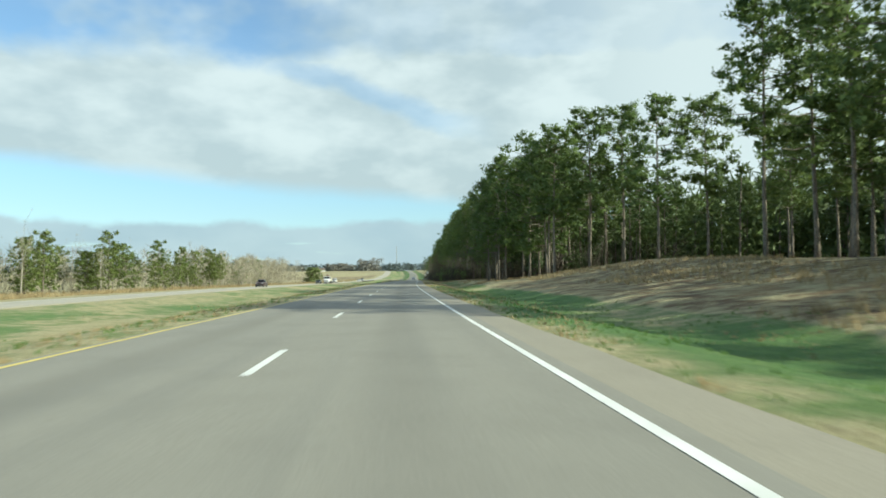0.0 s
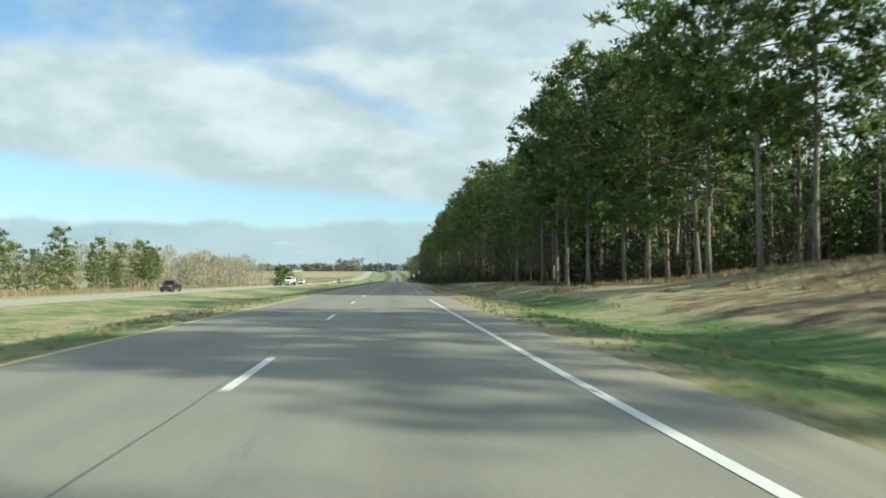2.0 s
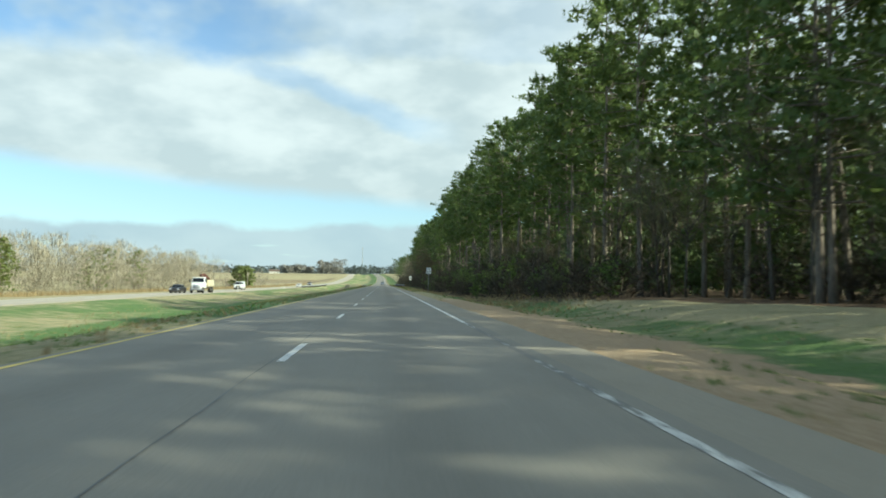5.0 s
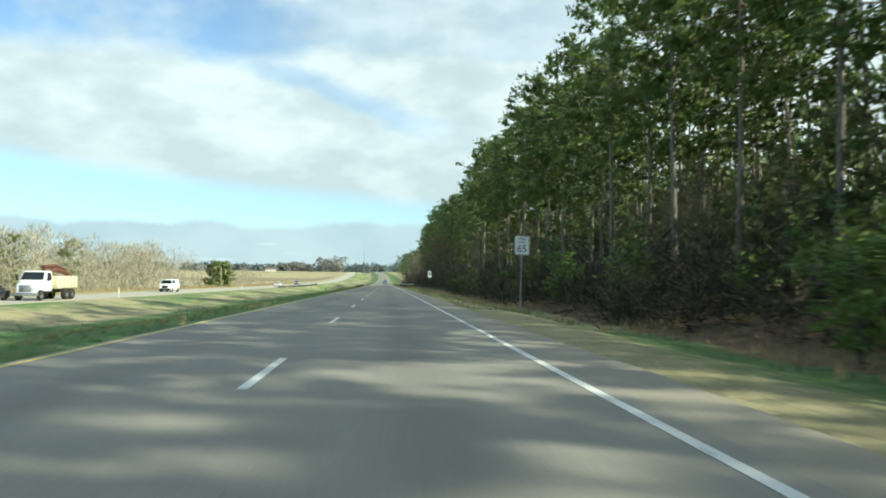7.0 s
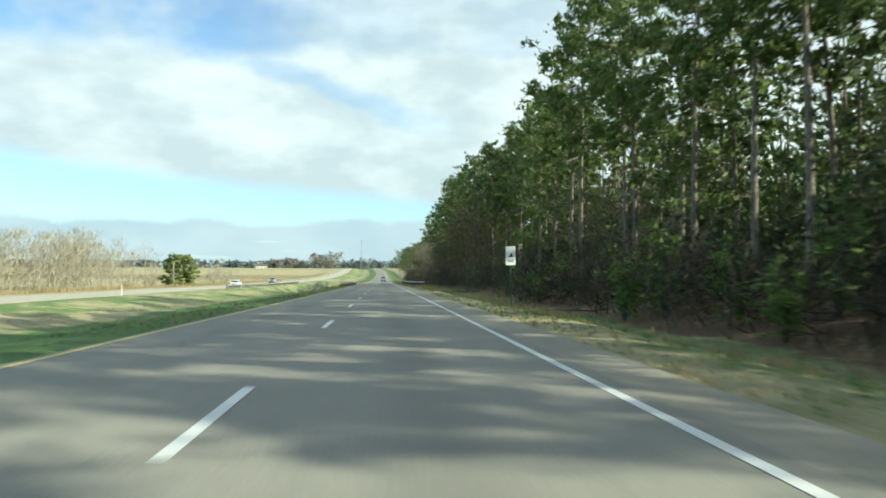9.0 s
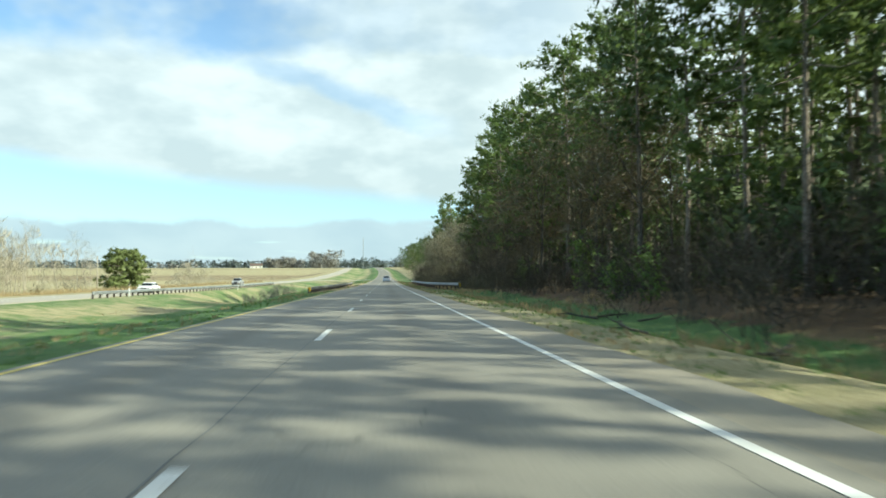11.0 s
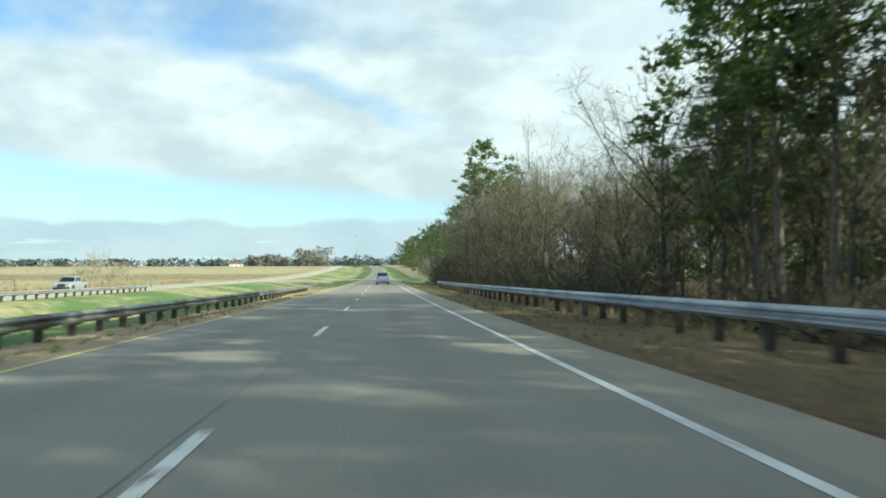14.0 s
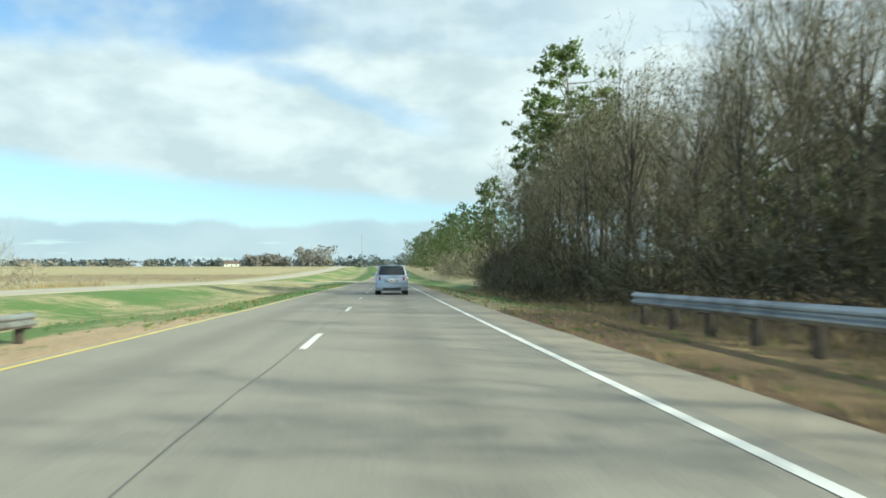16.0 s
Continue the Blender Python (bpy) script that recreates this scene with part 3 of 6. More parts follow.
def rounded(rng, d, c, hub, stray=0.32):
    """Normals for leaf triangles: outward from the clump and, where a hub is given, from the crown's middle."""
    nr = d * (0.9, 0.9, 1.0) + (0, 0, 0.25) + rng.normal(size=d.shape) * stray
    if hub is not None:
        nr = nr + unit((c - np.asarray(hub)) * (1, 1, 0.6)) * 0.6
    return unit(nr)


def needle_tufts(rng, centres, radii, count, length, width, flat=0.6, per=7, hub=None, core=0, rise=0.0):
    """Pads of foliage: starbursts of slim needles at the twig ends, over a few broad sprays inside each pad."""
    k = max(1, count // per)
    c = np.repeat(np.asarray(centres, float), k, 0)
    r = np.repeat(np.asarray(radii, float), k)[:, None]
    d = unit(rng.normal(size=c.shape) + (0, 0, 0.25))
    o = d * (0.45 + 0.55 * rng.random((len(c), 1)) ** 0.6) * r
    o[:, 2] *= flat
    out = d * 0.7
    out[:, 2] = out[:, 2] * 0.5 + 0.45
    root = np.repeat(c + o, per, 0)
    way = unit(np.repeat(out, per, 0) + rng.normal(size=root.shape) * 0.62 + (0, 0, rise))
    nr = rounded(rng, np.repeat(d, per, 0), np.repeat(c, per, 0), hub)
    side = unit(np.cross(way, nr))
    n = len(root)
    ln = length * (0.6 + 0.8 * rng.random((n, 1)))
    wd = width * (0.6 + 0.8 * rng.random((n, 1)))
    v = np.stack([root - side * wd * 0.5, root + side * wd * 0.5, root + way * ln], 1).reshape(-1, 3)
    nr = np.repeat(nr, 3, 0)
    if core:
        rm = float(np.mean(radii))
        v2, _, n2 = sprays(rng, centres, np.asarray(radii) * 0.60, core, rm * 0.52, rm * 0.40, flat, 0.1, hub)
        v, nr = np.concatenate([v, v2]), np.concatenate([nr, n2])
    return v, np.arange(len(v)).reshape(-1, 3), nr


def mesh_of(name, v, f, mat, normals=None):
    me = bpy.data.meshes.new(name)
    me.from_pydata(v.tolist() if hasattr(v, "tolist") else v, [], f.tolist() if hasattr(f, "tolist") else f)
    me.materials.append(mat)
    if normals is not None:
        me.polygons.foreach_set("use_smooth", [True] * len(me.polygons))
        me.normals_split_custom_set_from_vertices(normals.tolist())
    return me


def pine_meshes(seed, high, bare, spread, limbs=30, clumps=2, count=84, leaf=0.42, mat=None, dead=5, thin=0.24, core=12, pad=1.25):
    """Trunk and crown of a tall southern pine: a long bare stem and a broad head of rounded needle pads on crooked limbs."""
    rng = np.random.default_rng(seed)
    h = Heap()
    lean = rng.normal(size=2) * 0.35
    stem = []
    for i in range(11):
        k = i / 10
        stem.append((lean[0] * k * k + 0.12 * math.sin(5 * k + seed), lean[1] * k * k + 0.12 * math.cos(4 * k + seed), high * 0.95 * k - (0.4 if i == 0 else 0)))
    r0 = 0.0080 * high + 0.02
    h.tube(stem, [r0 * (1.25 if i == 0 else 1) * (1 - 0.86 * i / 10) + 0.012 for i in range(11)], 7)

    def on_stem(z):
        k = min(max(z / (high * 0.95), 0), 1) * 10
        i = min(int(k), 9)
        return Vector(stem[i]).lerp(Vector(stem[i + 1]), k - i)

    cs, rs = [], []
    zb = high * bare
    for i in range(limbs):
        k = (i + rng.random()) / limbs
        z = zb + (high * 0.96 - zb) * k
        w = i * 2.4 + rng.normal() * 0.5
        shape = 0.72 + 0.93 * k if k < 0.3 else math.sqrt(max(0.02, 1 - ((k - 0.3) / 0.73) ** 2))
        ln = spread * shape * (0.55 + 0.5 * rng.random()) + 0.3
        up = -0.05 + 0.5 * k + rng.normal() * 0.12
        p0 = on_stem(z)
        d = Vector((math.cos(w), math.sin(w), up)).normalized()
        p1 = p0 + d * ln * 0.5 + Vector((rng.normal() * 0.1, rng.normal() * 0.1, -0.05)) * ln
        p2 = p0 + d * ln + Vector((0, 0, 0.09 * ln))
        rr = 0.018 + 0.012 * ln
        h.tube([p0, p1, p2], [rr, rr * 0.7, rr * 0.25], 3, cap=False)
        for j in range(clumps):
            q = 0.98 - 0.62 * (j + 0.35 * rng.random()) / clumps
            c = (p0.lerp(p1, q * 2) if q < 0.5 else p1.lerp(p2, q * 2 - 1)) + Vector((rng.normal(), rng.normal(), 0.4 * rng.normal())) * (0.15 if j == 0 else 0.22 * ln)
            cs.append(tuple(c))
            rs.append(pad * (0.62 + 0.5 * rng.random()) * (0.72 + 0.28 * shape))
    top = on_stem(high)
    for j in range(4):
        cs.append(tuple(top + Vector((rng.normal() * 0.6, rng.normal() * 0.6, 0.1 - 0.5 * j))))
        rs.append(pad * (0.5 + 0.1 * j))
    for i in range(dead):                      # dead snags below the crown
        z = high * (0.22 + (bare - 0.20) * rng.random())
        w = rng.random() * 6.28
        p0 = on_stem(z)
        ln = 0.6 + 1.6 * rng.random()
        d = Vector((math.cos(w), math.sin(w), -0.1 + 0.4 * rng.random()))
        h.tube([p0, p0 + d * ln * 0.6, p0 + d * ln + Vector((0, 0, 0.15))], [0.035, 0.022, 0.008], 3, cap=False)
    v, f, nr = needle_tufts(rng, cs, rs, count, leaf, leaf * thin, 0.60, 7, (lean[0] * 0.5, lean[1] * 0.5, high * (0.35 + 0.4 * bare)), core)
    return h.mesh("trunk", PINE_BARK, True), mesh_of("crown", v, f, mat or NEEDLES, nr)


def twig_mesh(rng, name, rows, mat):
    """Slim tapering twigs from rows of (root, tip, half width, axis point that the shading turns away from)."""
    a = np.array([tuple(r[0]) for r in rows])
    b = np.array([tuple(r[1]) for r in rows])
    wd = np.array([r[2] for r in rows])[:, None]
    hub = np.array([tuple(r[3]) for r in rows])
    way = unit(b - a)
    nr = unit(unit(a - hub) + (0, 0, 0.25) + rng.normal(size=a.shape) * 0.45)
    side = unit(np.cross(way, nr)) * wd
    v = np.stack([a - side, a + side, b], 1).reshape(-1, 3)
    return mesh_of(name, v, np.arange(len(v)).reshape(-1, 3), mat, np.repeat(nr, 3, 0))


def bare_meshes(seed, high, spread, twig_mat, bark, leaves=0.0, limbs=14, fork=7, twigs=13, leaf_mat=None):
    """A leafless broadleaf tree: stem, rising limbs, branches and a rounded haze of fine twigs."""
    rng = np.random.default_rng(seed)
    h, rows = Heap(), []
    lean = rng.normal(size=2) * 0.5
    stem = [Vector((lean[0] * k + 0.25 * math.sin(4 * k + seed) * k, lean[1] * k + 0.25 * math.cos(3 * k + seed) * k, high * 0.70 * k - (0.3 if k == 0 else 0))) for k in np.linspace(0, 1, 8)]
    r0 = 0.008 * high + 0.02
    h.tube(stem, [r0 * (1 - 0.88 * i / 7) + 0.008 for i in range(8)], 6)
    wide = {PALE_TWIG: 0.013, TAN_TWIG: 0.0105, SILVER_TWIG: 0.012}.get(twig_mat, 0.0085)
    cs = []

    def in_crown():
        d = (Vector(rng.normal(size=3)).normalized() + Vector((0, 0, 0.3))).normalized() * (0.5 + 0.5 * rng.random())
        return Vector((d.x * spread * 0.95 + lean[0] * 0.7, d.y * spread * 0.95 + lean[1] * 0.7, high * (0.60 + 0.39 * d.z)))

    for i in range(limbs):
        end = in_crown()
        w = i * 2.4 + rng.normal() * 0.5
        rad = math.hypot(end.x, end.y)
        end = Vector((math.cos(w) * rad, math.sin(w) * rad, end.z))
        a = min(6.8, max(0.8, 7 * (end.z / high) * (0.62 + 0.38 * rng.random())))
        j = int(a)
        p0 = stem[j].lerp(stem[j + 1], a - j)
        d = (end - p0)
        ln = d.length
        d.normalize()
        p1 = p0.lerp(end, 0.5) + Vector(rng.normal(size=3)) * 0.07 * ln - Vector((0, 0, 0.05 * ln))
        rr = 0.010 + 0.0055 * ln
        h.tube([p0, p1, end], [rr, rr * 0.6, rr * 0.2], 4, cap=False)
        for m in range(fork):
            q = 1 - 0.68 * rng.random() ** 1.3
            b0 = p0.lerp(p1, q * 2) if q < 0.5 else p1.lerp(end, q * 2 - 1)
            dd = (d * 0.5 + Vector(rng.normal(size=3)) * 0.6 + Vector((0, 0, 0.10))).normalized()
            b1 = b0 + dd * (1.1 + 0.32 * ln * rng.random())
            hub = Vector((lean[0] * 0.5, lean[1] * 0.5, b0.z * 0.7))
            rows.append((b0, b1, wide * 1.7, hub))
            for t in range(twigs):
                e0 = b0.lerp(b1, 0.1 + 0.9 * rng.random())
                ed = (dd * 0.5 + Vector(rng.normal(size=3)) * 0.65 + Vector((0, 0, 0.08))).normalized()
                e1 = e0 + ed * (0.6 + 0.9 * rng.random())
                rows.append((e0, e1, wide, hub))
                e2 = e0.lerp(e1, 0.4)
                e3 = e2 + (ed + Vector(rng.normal(size=3)) * 0.7).normalized() * 0.65
                rows.append((e2, e3, wide * 0.8, hub))
                if rng.random() < leaves:
                    cs.append(tuple(e1))
    leaf_me = None
    if cs:
        lv, lf, ln_ = sprays(rng, cs, [0.28] * len(cs), 3, 0.2, 0.11, 1.0, -0.1)
        leaf_me = mesh_of("leaves", lv, lf, leaf_mat or DRY_LEAF, ln_)
    return h.mesh("trunk", bark, True), twig_mesh(rng, "twigs", rows, twig_mat), leaf_me


def bush_meshes(seed, high, wide, mat, count=900, leaf=0.22, stems=9):
    rng = np.random.default_rng(seed)
    h = Heap()
    cs, rs = [], []
    for i in range(stems):
        w = i * 2.4 + rng.normal() * 0.4
        d = Vector((math.cos(w) * wide * 0.4 * rng.random(), math.sin(w) * wide * 0.4 * rng.random(), high * (0.55 + 0.4 * rng.random())))
        h.tube([(0, 0, -0.15), tuple(d * 0.5 + Vector(rng.normal(size=3)) * 0.08), tuple(d)], [0.03, 0.02, 0.006], 4, cap=False)
        for j in range(7):
            q = 0.25 + 0.75 * rng.random()
            c = d * q + Vector(rng.normal(size=3)) * wide * 0.17
            c.z = max(0.2, c.z)
            cs.append(tuple(c))
            rs.append(0.2 + wide * 0.13 * rng.random())
    v, f, nr = sprays(rng, cs, rs, max(3, count // len(cs)), leaf, leaf * 0.5, 0.9, hub=(0, 0, high * 0.35))
    return h.mesh("stems", GREY_BARK), mesh_of("foliage", v, f, mat, nr)


def brush_meshes(seed, high, wide, mat, stems=22, twigs=15):
    """A leafless thicket of upright stems and fine twigs."""
    rng = np.random.default_rng(seed)
    h, rows = Heap(), []
    for i in range(stems):
        b = Vector((rng.normal() * wide * 0.3, rng.normal() * wide * 0.3, -0.15))
        e = b + Vector((rng.normal() * 0.45, rng.normal() * 0.45, 1)) * high * (0.5 + 0.5 * rng.random())
        m = b.lerp(e, 0.5) + Vector(rng.normal(size=3)) * 0.15
        h.tube([b, m, e], [0.022, 0.014, 0.005], 3, cap=False)
        for j in range(twigs):
            q = 0.2 + 0.8 * rng.random()
            p = b.lerp(m, q * 2) if q < 0.5 else m.lerp(e, q * 2 - 1)
            d = Vector((rng.normal(), rng.normal(), 0.4 + 0.6 * rng.random())).normalized()
            p1 = p + d * (0.5 + 0.9 * rng.random())
            hub = Vector((0, 0, p.z * 0.6))
            rows.append((p, p1, 0.011, hub))
            p2 = p.lerp(p1, 0.5)
            rows.append((p2, p2 + (d + Vector(rng.normal(size=3)) * 0.7).normalized() * 0.6, 0.009, hub))
    return h.mesh("stems", GREY_BARK), twig_mesh(rng, "twigs", rows, mat)


def master(name, meshes, label, category, group):
    """A thing with its parts, kept as the first of its kind."""
    ob = empty(name, pose(0, 0, 0), label, category, group)
    for nm, me in meshes:
        if me is not None:
            part(nm, me, ob)
    return ob


USED = {}


def plant(kind, x, y, turn=0.0, size=1.0, sink=0.0, tilt=0.0):
    """Stands a tree of that kind on the ground; the first one is the master itself."""
    m = pose(x, y, ground(x, y) - sink, tilt, 0, turn) @ Matrix.Scale(size, 4)
    if kind not in USED:
        USED[kind] = 1
        kind.matrix_basis = m
        return kind
    ob = copy_thing(kind, pose(0, 0, 0))
    ob.matrix_basis = m
    return ob


PINE_LABEL = "tall pine with bare trunk and ragged green crown"
OPEN = [master("pine_tree", zip(("trunk", "crown"), pine_meshes(s, h, b, w, 40, 3, 63, 0.35, None, 5, 0.23, 18, 1.25)), "tall open-grown pine with tiered rounded crown above bare trunk", "tree", "pines on the bank")
        for s, h, b, w in ((1, 21.5, 0.40, 4.2), (2, 22.0, 0.32, 4.6), (3, 23.5, 0.44, 4.4))]
EDGE = [master("pine_tree", zip(("trunk", "crown"), pine_meshes(s, h, b, w, 40, 3, 49, 0.38, None, 5, 0.23, 16, 1.22)), "tall roadside pine with dense dark green crown", "tree", "pines at the wood's edge")
        for s, h, b, w in ((4, 24.0, 0.28, 5.6), (5, 25.5, 0.44, 5.2), (6, 23.0, 0.20, 5.8), (7, 26.0, 0.50, 5.0))]
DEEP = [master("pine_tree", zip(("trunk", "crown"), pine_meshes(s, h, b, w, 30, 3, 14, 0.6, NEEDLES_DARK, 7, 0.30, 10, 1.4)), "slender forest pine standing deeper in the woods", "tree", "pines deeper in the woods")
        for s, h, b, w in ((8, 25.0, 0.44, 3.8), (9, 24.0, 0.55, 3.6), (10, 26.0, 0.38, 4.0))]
FAR_PINE = [master("pine_tree", zip(("trunk", "crown"), pine_meshes(s, h, b, w, 24, 3, 7, 0.9, NEEDLES_DARK, 2, 0.30, 8, 1.6)), "distant green pine along the highway", "tree", "distant pines")
            for s, h, b, w in ((11, 24.0, 0.05, 4.6), (12, 22.0, 0.03, 4.8))]
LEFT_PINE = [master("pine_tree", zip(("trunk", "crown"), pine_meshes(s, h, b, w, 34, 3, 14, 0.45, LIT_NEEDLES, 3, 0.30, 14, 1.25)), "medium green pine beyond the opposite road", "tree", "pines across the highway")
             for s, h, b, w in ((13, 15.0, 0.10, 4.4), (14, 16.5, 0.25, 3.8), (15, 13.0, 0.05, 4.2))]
BARE = [master("bare_tree", zip(("trunk", "twig_mass", "leaf_mass"), bare_meshes(s, h, w, TWIG, GREY_BARK, lv)), "leafless grey-brown hardwood tree in the woods", "tree", "bare trees by the road")
        for s, h, w, lv in ((21, 13.0, 5.4, 0.0), (22, 11.5, 5.2, 0.20), (23, 14.5, 5.6, 0.04))]
BARE_TAN = [master("bare_tree", zip(("trunk", "twig_mass", "leaf_mass"), bare_meshes(s, h, w, TAN_TWIG, GREY_BARK, lv, 20, 7, 13, OLIVE_LEAF)), "sunlit tan leafless tree at the end of the woods", "tree", "bare trees by the road")
            for s, h, w, lv in ((28, 17.0, 5.6, 0.16), (29, 19.0, 6.0, 0.0), (30, 21.0, 5.6, 0.05))]
PALE_TALL = master("bare_tree", zip(("trunk", "twig_mass", "leaf_mass"), bare_meshes(51, 23.5, 5.8, SILVER_TWIG, PALE_BARK, 0.0, 22, 7, 13)), "tall pale-barked leafless tree above the brown woods", "tree", "bare trees by the road")
BROWN = master("brown_leaved_tree", zip(("trunk", "twig_mass", "leaf_mass"), bare_meshes(27, 15.0, 5.0, TWIG, GREY_BARK, 0.75)), "small oak holding its dry brown leaves", "tree", "brown-leaved trees")
PALE_BARE = [master("bare_tree", zip(("trunk", "twig_mass", "leaf_mass"), bare_meshes(s, h, w, PALE_TWIG, PALE_BARK, 0.0, 11, 5, 9)), "pale leafless tree across the highway", "tree", "bare trees across the highway")
             for s, h, w in ((24, 17.0, 4.0), (25, 19.0, 4.2), (26, 14.0, 3.6))]
SAPLING = [master("young_pine", zip(("stem_clump", "foliage"), bush_meshes(s, h, w, SHRUB_LEAF, 800, 0.30)), "bright green sapling at the wood's edge", "shrub", "saplings at the wood's edge")
           for s, h, w in ((31, 4.2, 2.4), (32, 3.2, 2.6), (33, 5.0, 2.4))]
SHADE = [master("evergreen_shrub", zip(("stem_clump", "foliage"), bush_meshes(s, h, w, NEEDLES_DARK, 1000, 0.42)), "dark evergreen shrub in the woods' understorey", "shrub", "understorey shrubs")
         for s, h, w in ((37, 6.5, 4.2), (38, 5.2, 4.6))]
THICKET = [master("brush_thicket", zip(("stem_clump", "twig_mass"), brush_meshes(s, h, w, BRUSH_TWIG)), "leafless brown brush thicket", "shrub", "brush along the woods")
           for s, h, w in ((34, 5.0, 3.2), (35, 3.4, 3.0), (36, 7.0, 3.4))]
MEDIAN_BRUSH = master("brush_thicket", zip(("stem_clump", "twig_mass"), brush_meshes(39, 2.0, 2.6, PALE_TWIG, 26, 14)), "low tan leafless brush in the median swale", "shrub", "brush in the median")
CEDAR_TREE = master("cedar_tree", zip(("trunk", "crown"), pine_meshes(41, 14.0, 0.03, 9.0, 80, 3, 28, 0.4, CEDAR, 0, 0.4, 26, 2.5)), "broad rounded evergreen tree beside the opposite road", "tree", "evergreen by the field")


def edge_x(y):
    """Where the first row of trunks stands."""
    return float(np.interp(y, [-60, 60, 92, 104, 122, 140, 160, 175, 195, 225, 300, 480, 560, 640, 700, 1100], [48, 44, 40, 26, 21, 17, 22, 24, 21.5, 18.5, 18, 17.5, 20, 22, 25, 26]))


def plant_woods():
    r = random.Random(5)
    # the open pines on the bank
    for k, (x, y, top) in enumerate(((40.0, 95.7, 24.5), (33.5, 95.9, 24.4), (32.0, 106.7, 26.2), (27.9, 109.6, 25.9), (21.6, 104.9, 22.2), (33.5, 66.0, 27.0), (38.0, 66.0, 28.0))):
        kind = OPEN[(0, 1, 2, 1, 0, 2, 1)[k]]
        plant(kind, x, y, 57 * k, (top - ground(x, y)) / (21.5, 22.0, 23.5)[OPEN.index(kind)])
    for k, (x, y, top) in enumerate(((35.5, 56.0, 26.5), (33.0, 46.5, 26.0), (36.0, 37.0, 26.5), (31.5, 27.5, 25.5), (30.5, 18.5, 25.0), (34.5, 11.0, 26.0))):
        i = k % 3
        plant(OPEN[i], x, y, 83 * k, (top - ground(x, y)) / (21.5, 22.0, 23.5)[i])
    for x, y, top in ((20.5, 121.5, 24.0), (17.5, 128.0, 21.5), (15.6, 140.0, 19.0), (22.5, 114.0, 21.5), (26.0, 140.5, 24.0), (31.0, 146.0, 24.5), (35.0, 139.0, 23.0), (28.0, 152.0, 24.0), (25.3, 171.0, 22.0), (25.9, 166.2, 24.0), (21.3, 191.8, 22.0), (17.6, 225.2, 22.5)):
        i = r.randrange(4)
        plant(EDGE[i], x, y, r.random() * 360, (top - ground(x, y)) / (24.0, 25.5, 23.0, 26.0)[i])
    # bank, before and behind them
    for y in range(0, 96, 7):
        x = float(np.interp(y, [0, 20, 60, 95], [42, 40, 42, 47])) + 4 * r.random()
        plant(r.choice(OPEN), x, y + 3 * r.random(), r.random() * 360, (1.0 if 4 < y < 12 or 26 < y < 52 else 0.74) + 0.12 * r.random())
    for y in range(-30, 72, 6):
        plant(r.choice(DEEP), 49 + 4 * r.random(), y + 3 * r.random(), r.random() * 360, 0.70 + 0.12 * r.random())
    for x, y, top in ((38, 118, 19), (33, 121, 20), (28.5, 127, 20), (44, 124, 18), (51, 117, 18), (36, 131, 19), (43, 137, 19), (30, 137, 20), (48, 131, 17), (57, 124, 17), (24.5, 133, 20), (39, 146, 20)):
        i = r.randrange(3)
        plant(DEEP[i], x, y, r.random() * 360, (top - ground(x, y)) / (25.0, 24.0, 26.0)[i])
    # first row
    y = 116.0
    while y < 612:
        gone = 484 < y < 600 or (404 < y < 458 and r.random() < 0.55)
        if not gone:
            x = edge_x(y) + (r.random() - 0.3) * 2.5 + float(road_x(y)) + 1.0
            size = 0.80 + 0.20 * r.random()
            plant(r.choice((EDGE[0], EDGE[2]) if y < 215 else (EDGE[0], EDGE[1], EDGE[3], EDGE[1]) if y < 345 else EDGE if r.random() < 0.75 else DEEP), x, y, r.random() * 360, size, tilt=r.gauss(0, 1.0))
        y += 4.6 + 3.4 * r.random()
    # rows behind
    for depth, step in ((6.0, 6.5),):
        y = 128.0
        while y < 615:
            x = edge_x(y) + depth + r.gauss(0, 1.3) + (8 if y < 112 else 0)
            thin = 478 < y < 600
            if 438 < y < 484 and r.random() < 0.2:
                pass
            elif r.random() < (0.0 if thin else 0.9):
                plant(r.choice(DEEP), x, y, r.random() * 360, 0.82 + 0.26 * r.random(), tilt=r.gauss(0, 1.5))
            else:
                plant(r.choice(BARE), x, y, r.random() * 360, (0.8 + 0.4 * r.random()) * (0.85 if 480 < y < 540 else 1.0))
            y += step * (0.7 + 0.6 * r.random())
    # leafless hardwoods along the creek and at the end of the woods
    y = 428.0
    while y < 606:
        u = float(np.interp(y, [428, 470, 520, 560, 606], [14, 15, 14.5, 13.5, 15.5]))
        if y < 540:
            plant(r.choice(BARE), u + r.random() * 3, y, r.random() * 360, (0.72 + 0.3 * r.random()) * float(np.interp(y, [480, 490, 520, 540], [1.0, 0.88, 0.92, 1.0])))
        else:
            plant(r.choice(BARE_TAN), u + r.random() * 3, y, r.random() * 360, 0.68 + 0.25 * r.random())
        if y > 474:
            k = float(np.interp(y, [474, 500, 515, 530, 550, 606], [0.66, 0.68, 0.76, 0.92, 1.05, 1.08]))
            plant(r.choice(BARE_TAN), u + 5.5 + r.random() * 4, y + 2, r.random() * 360, (0.82 + 0.2 * r.random()) * k)
            if r.random() < 0.75:
                plant(r.choice(BARE_TAN), u + 12 + r.random() * 6, y + 3, r.random() * 360, (0.98 + 0.2 * r.random()) * k)
        y += 3.9 + 2.2 * r.random()
    for x, y, k in ((22.0, 489, 0.62), (25.0, 494, 0.64), (23.5, 483, 0.66)):
        plant(DEEP[2], x, y, 70 * x, k)
    plant(BARE[2], 17.5, 497, 130, 0.95)
    plant(PALE_TALL, 23.0, 548, 0, 1.0)
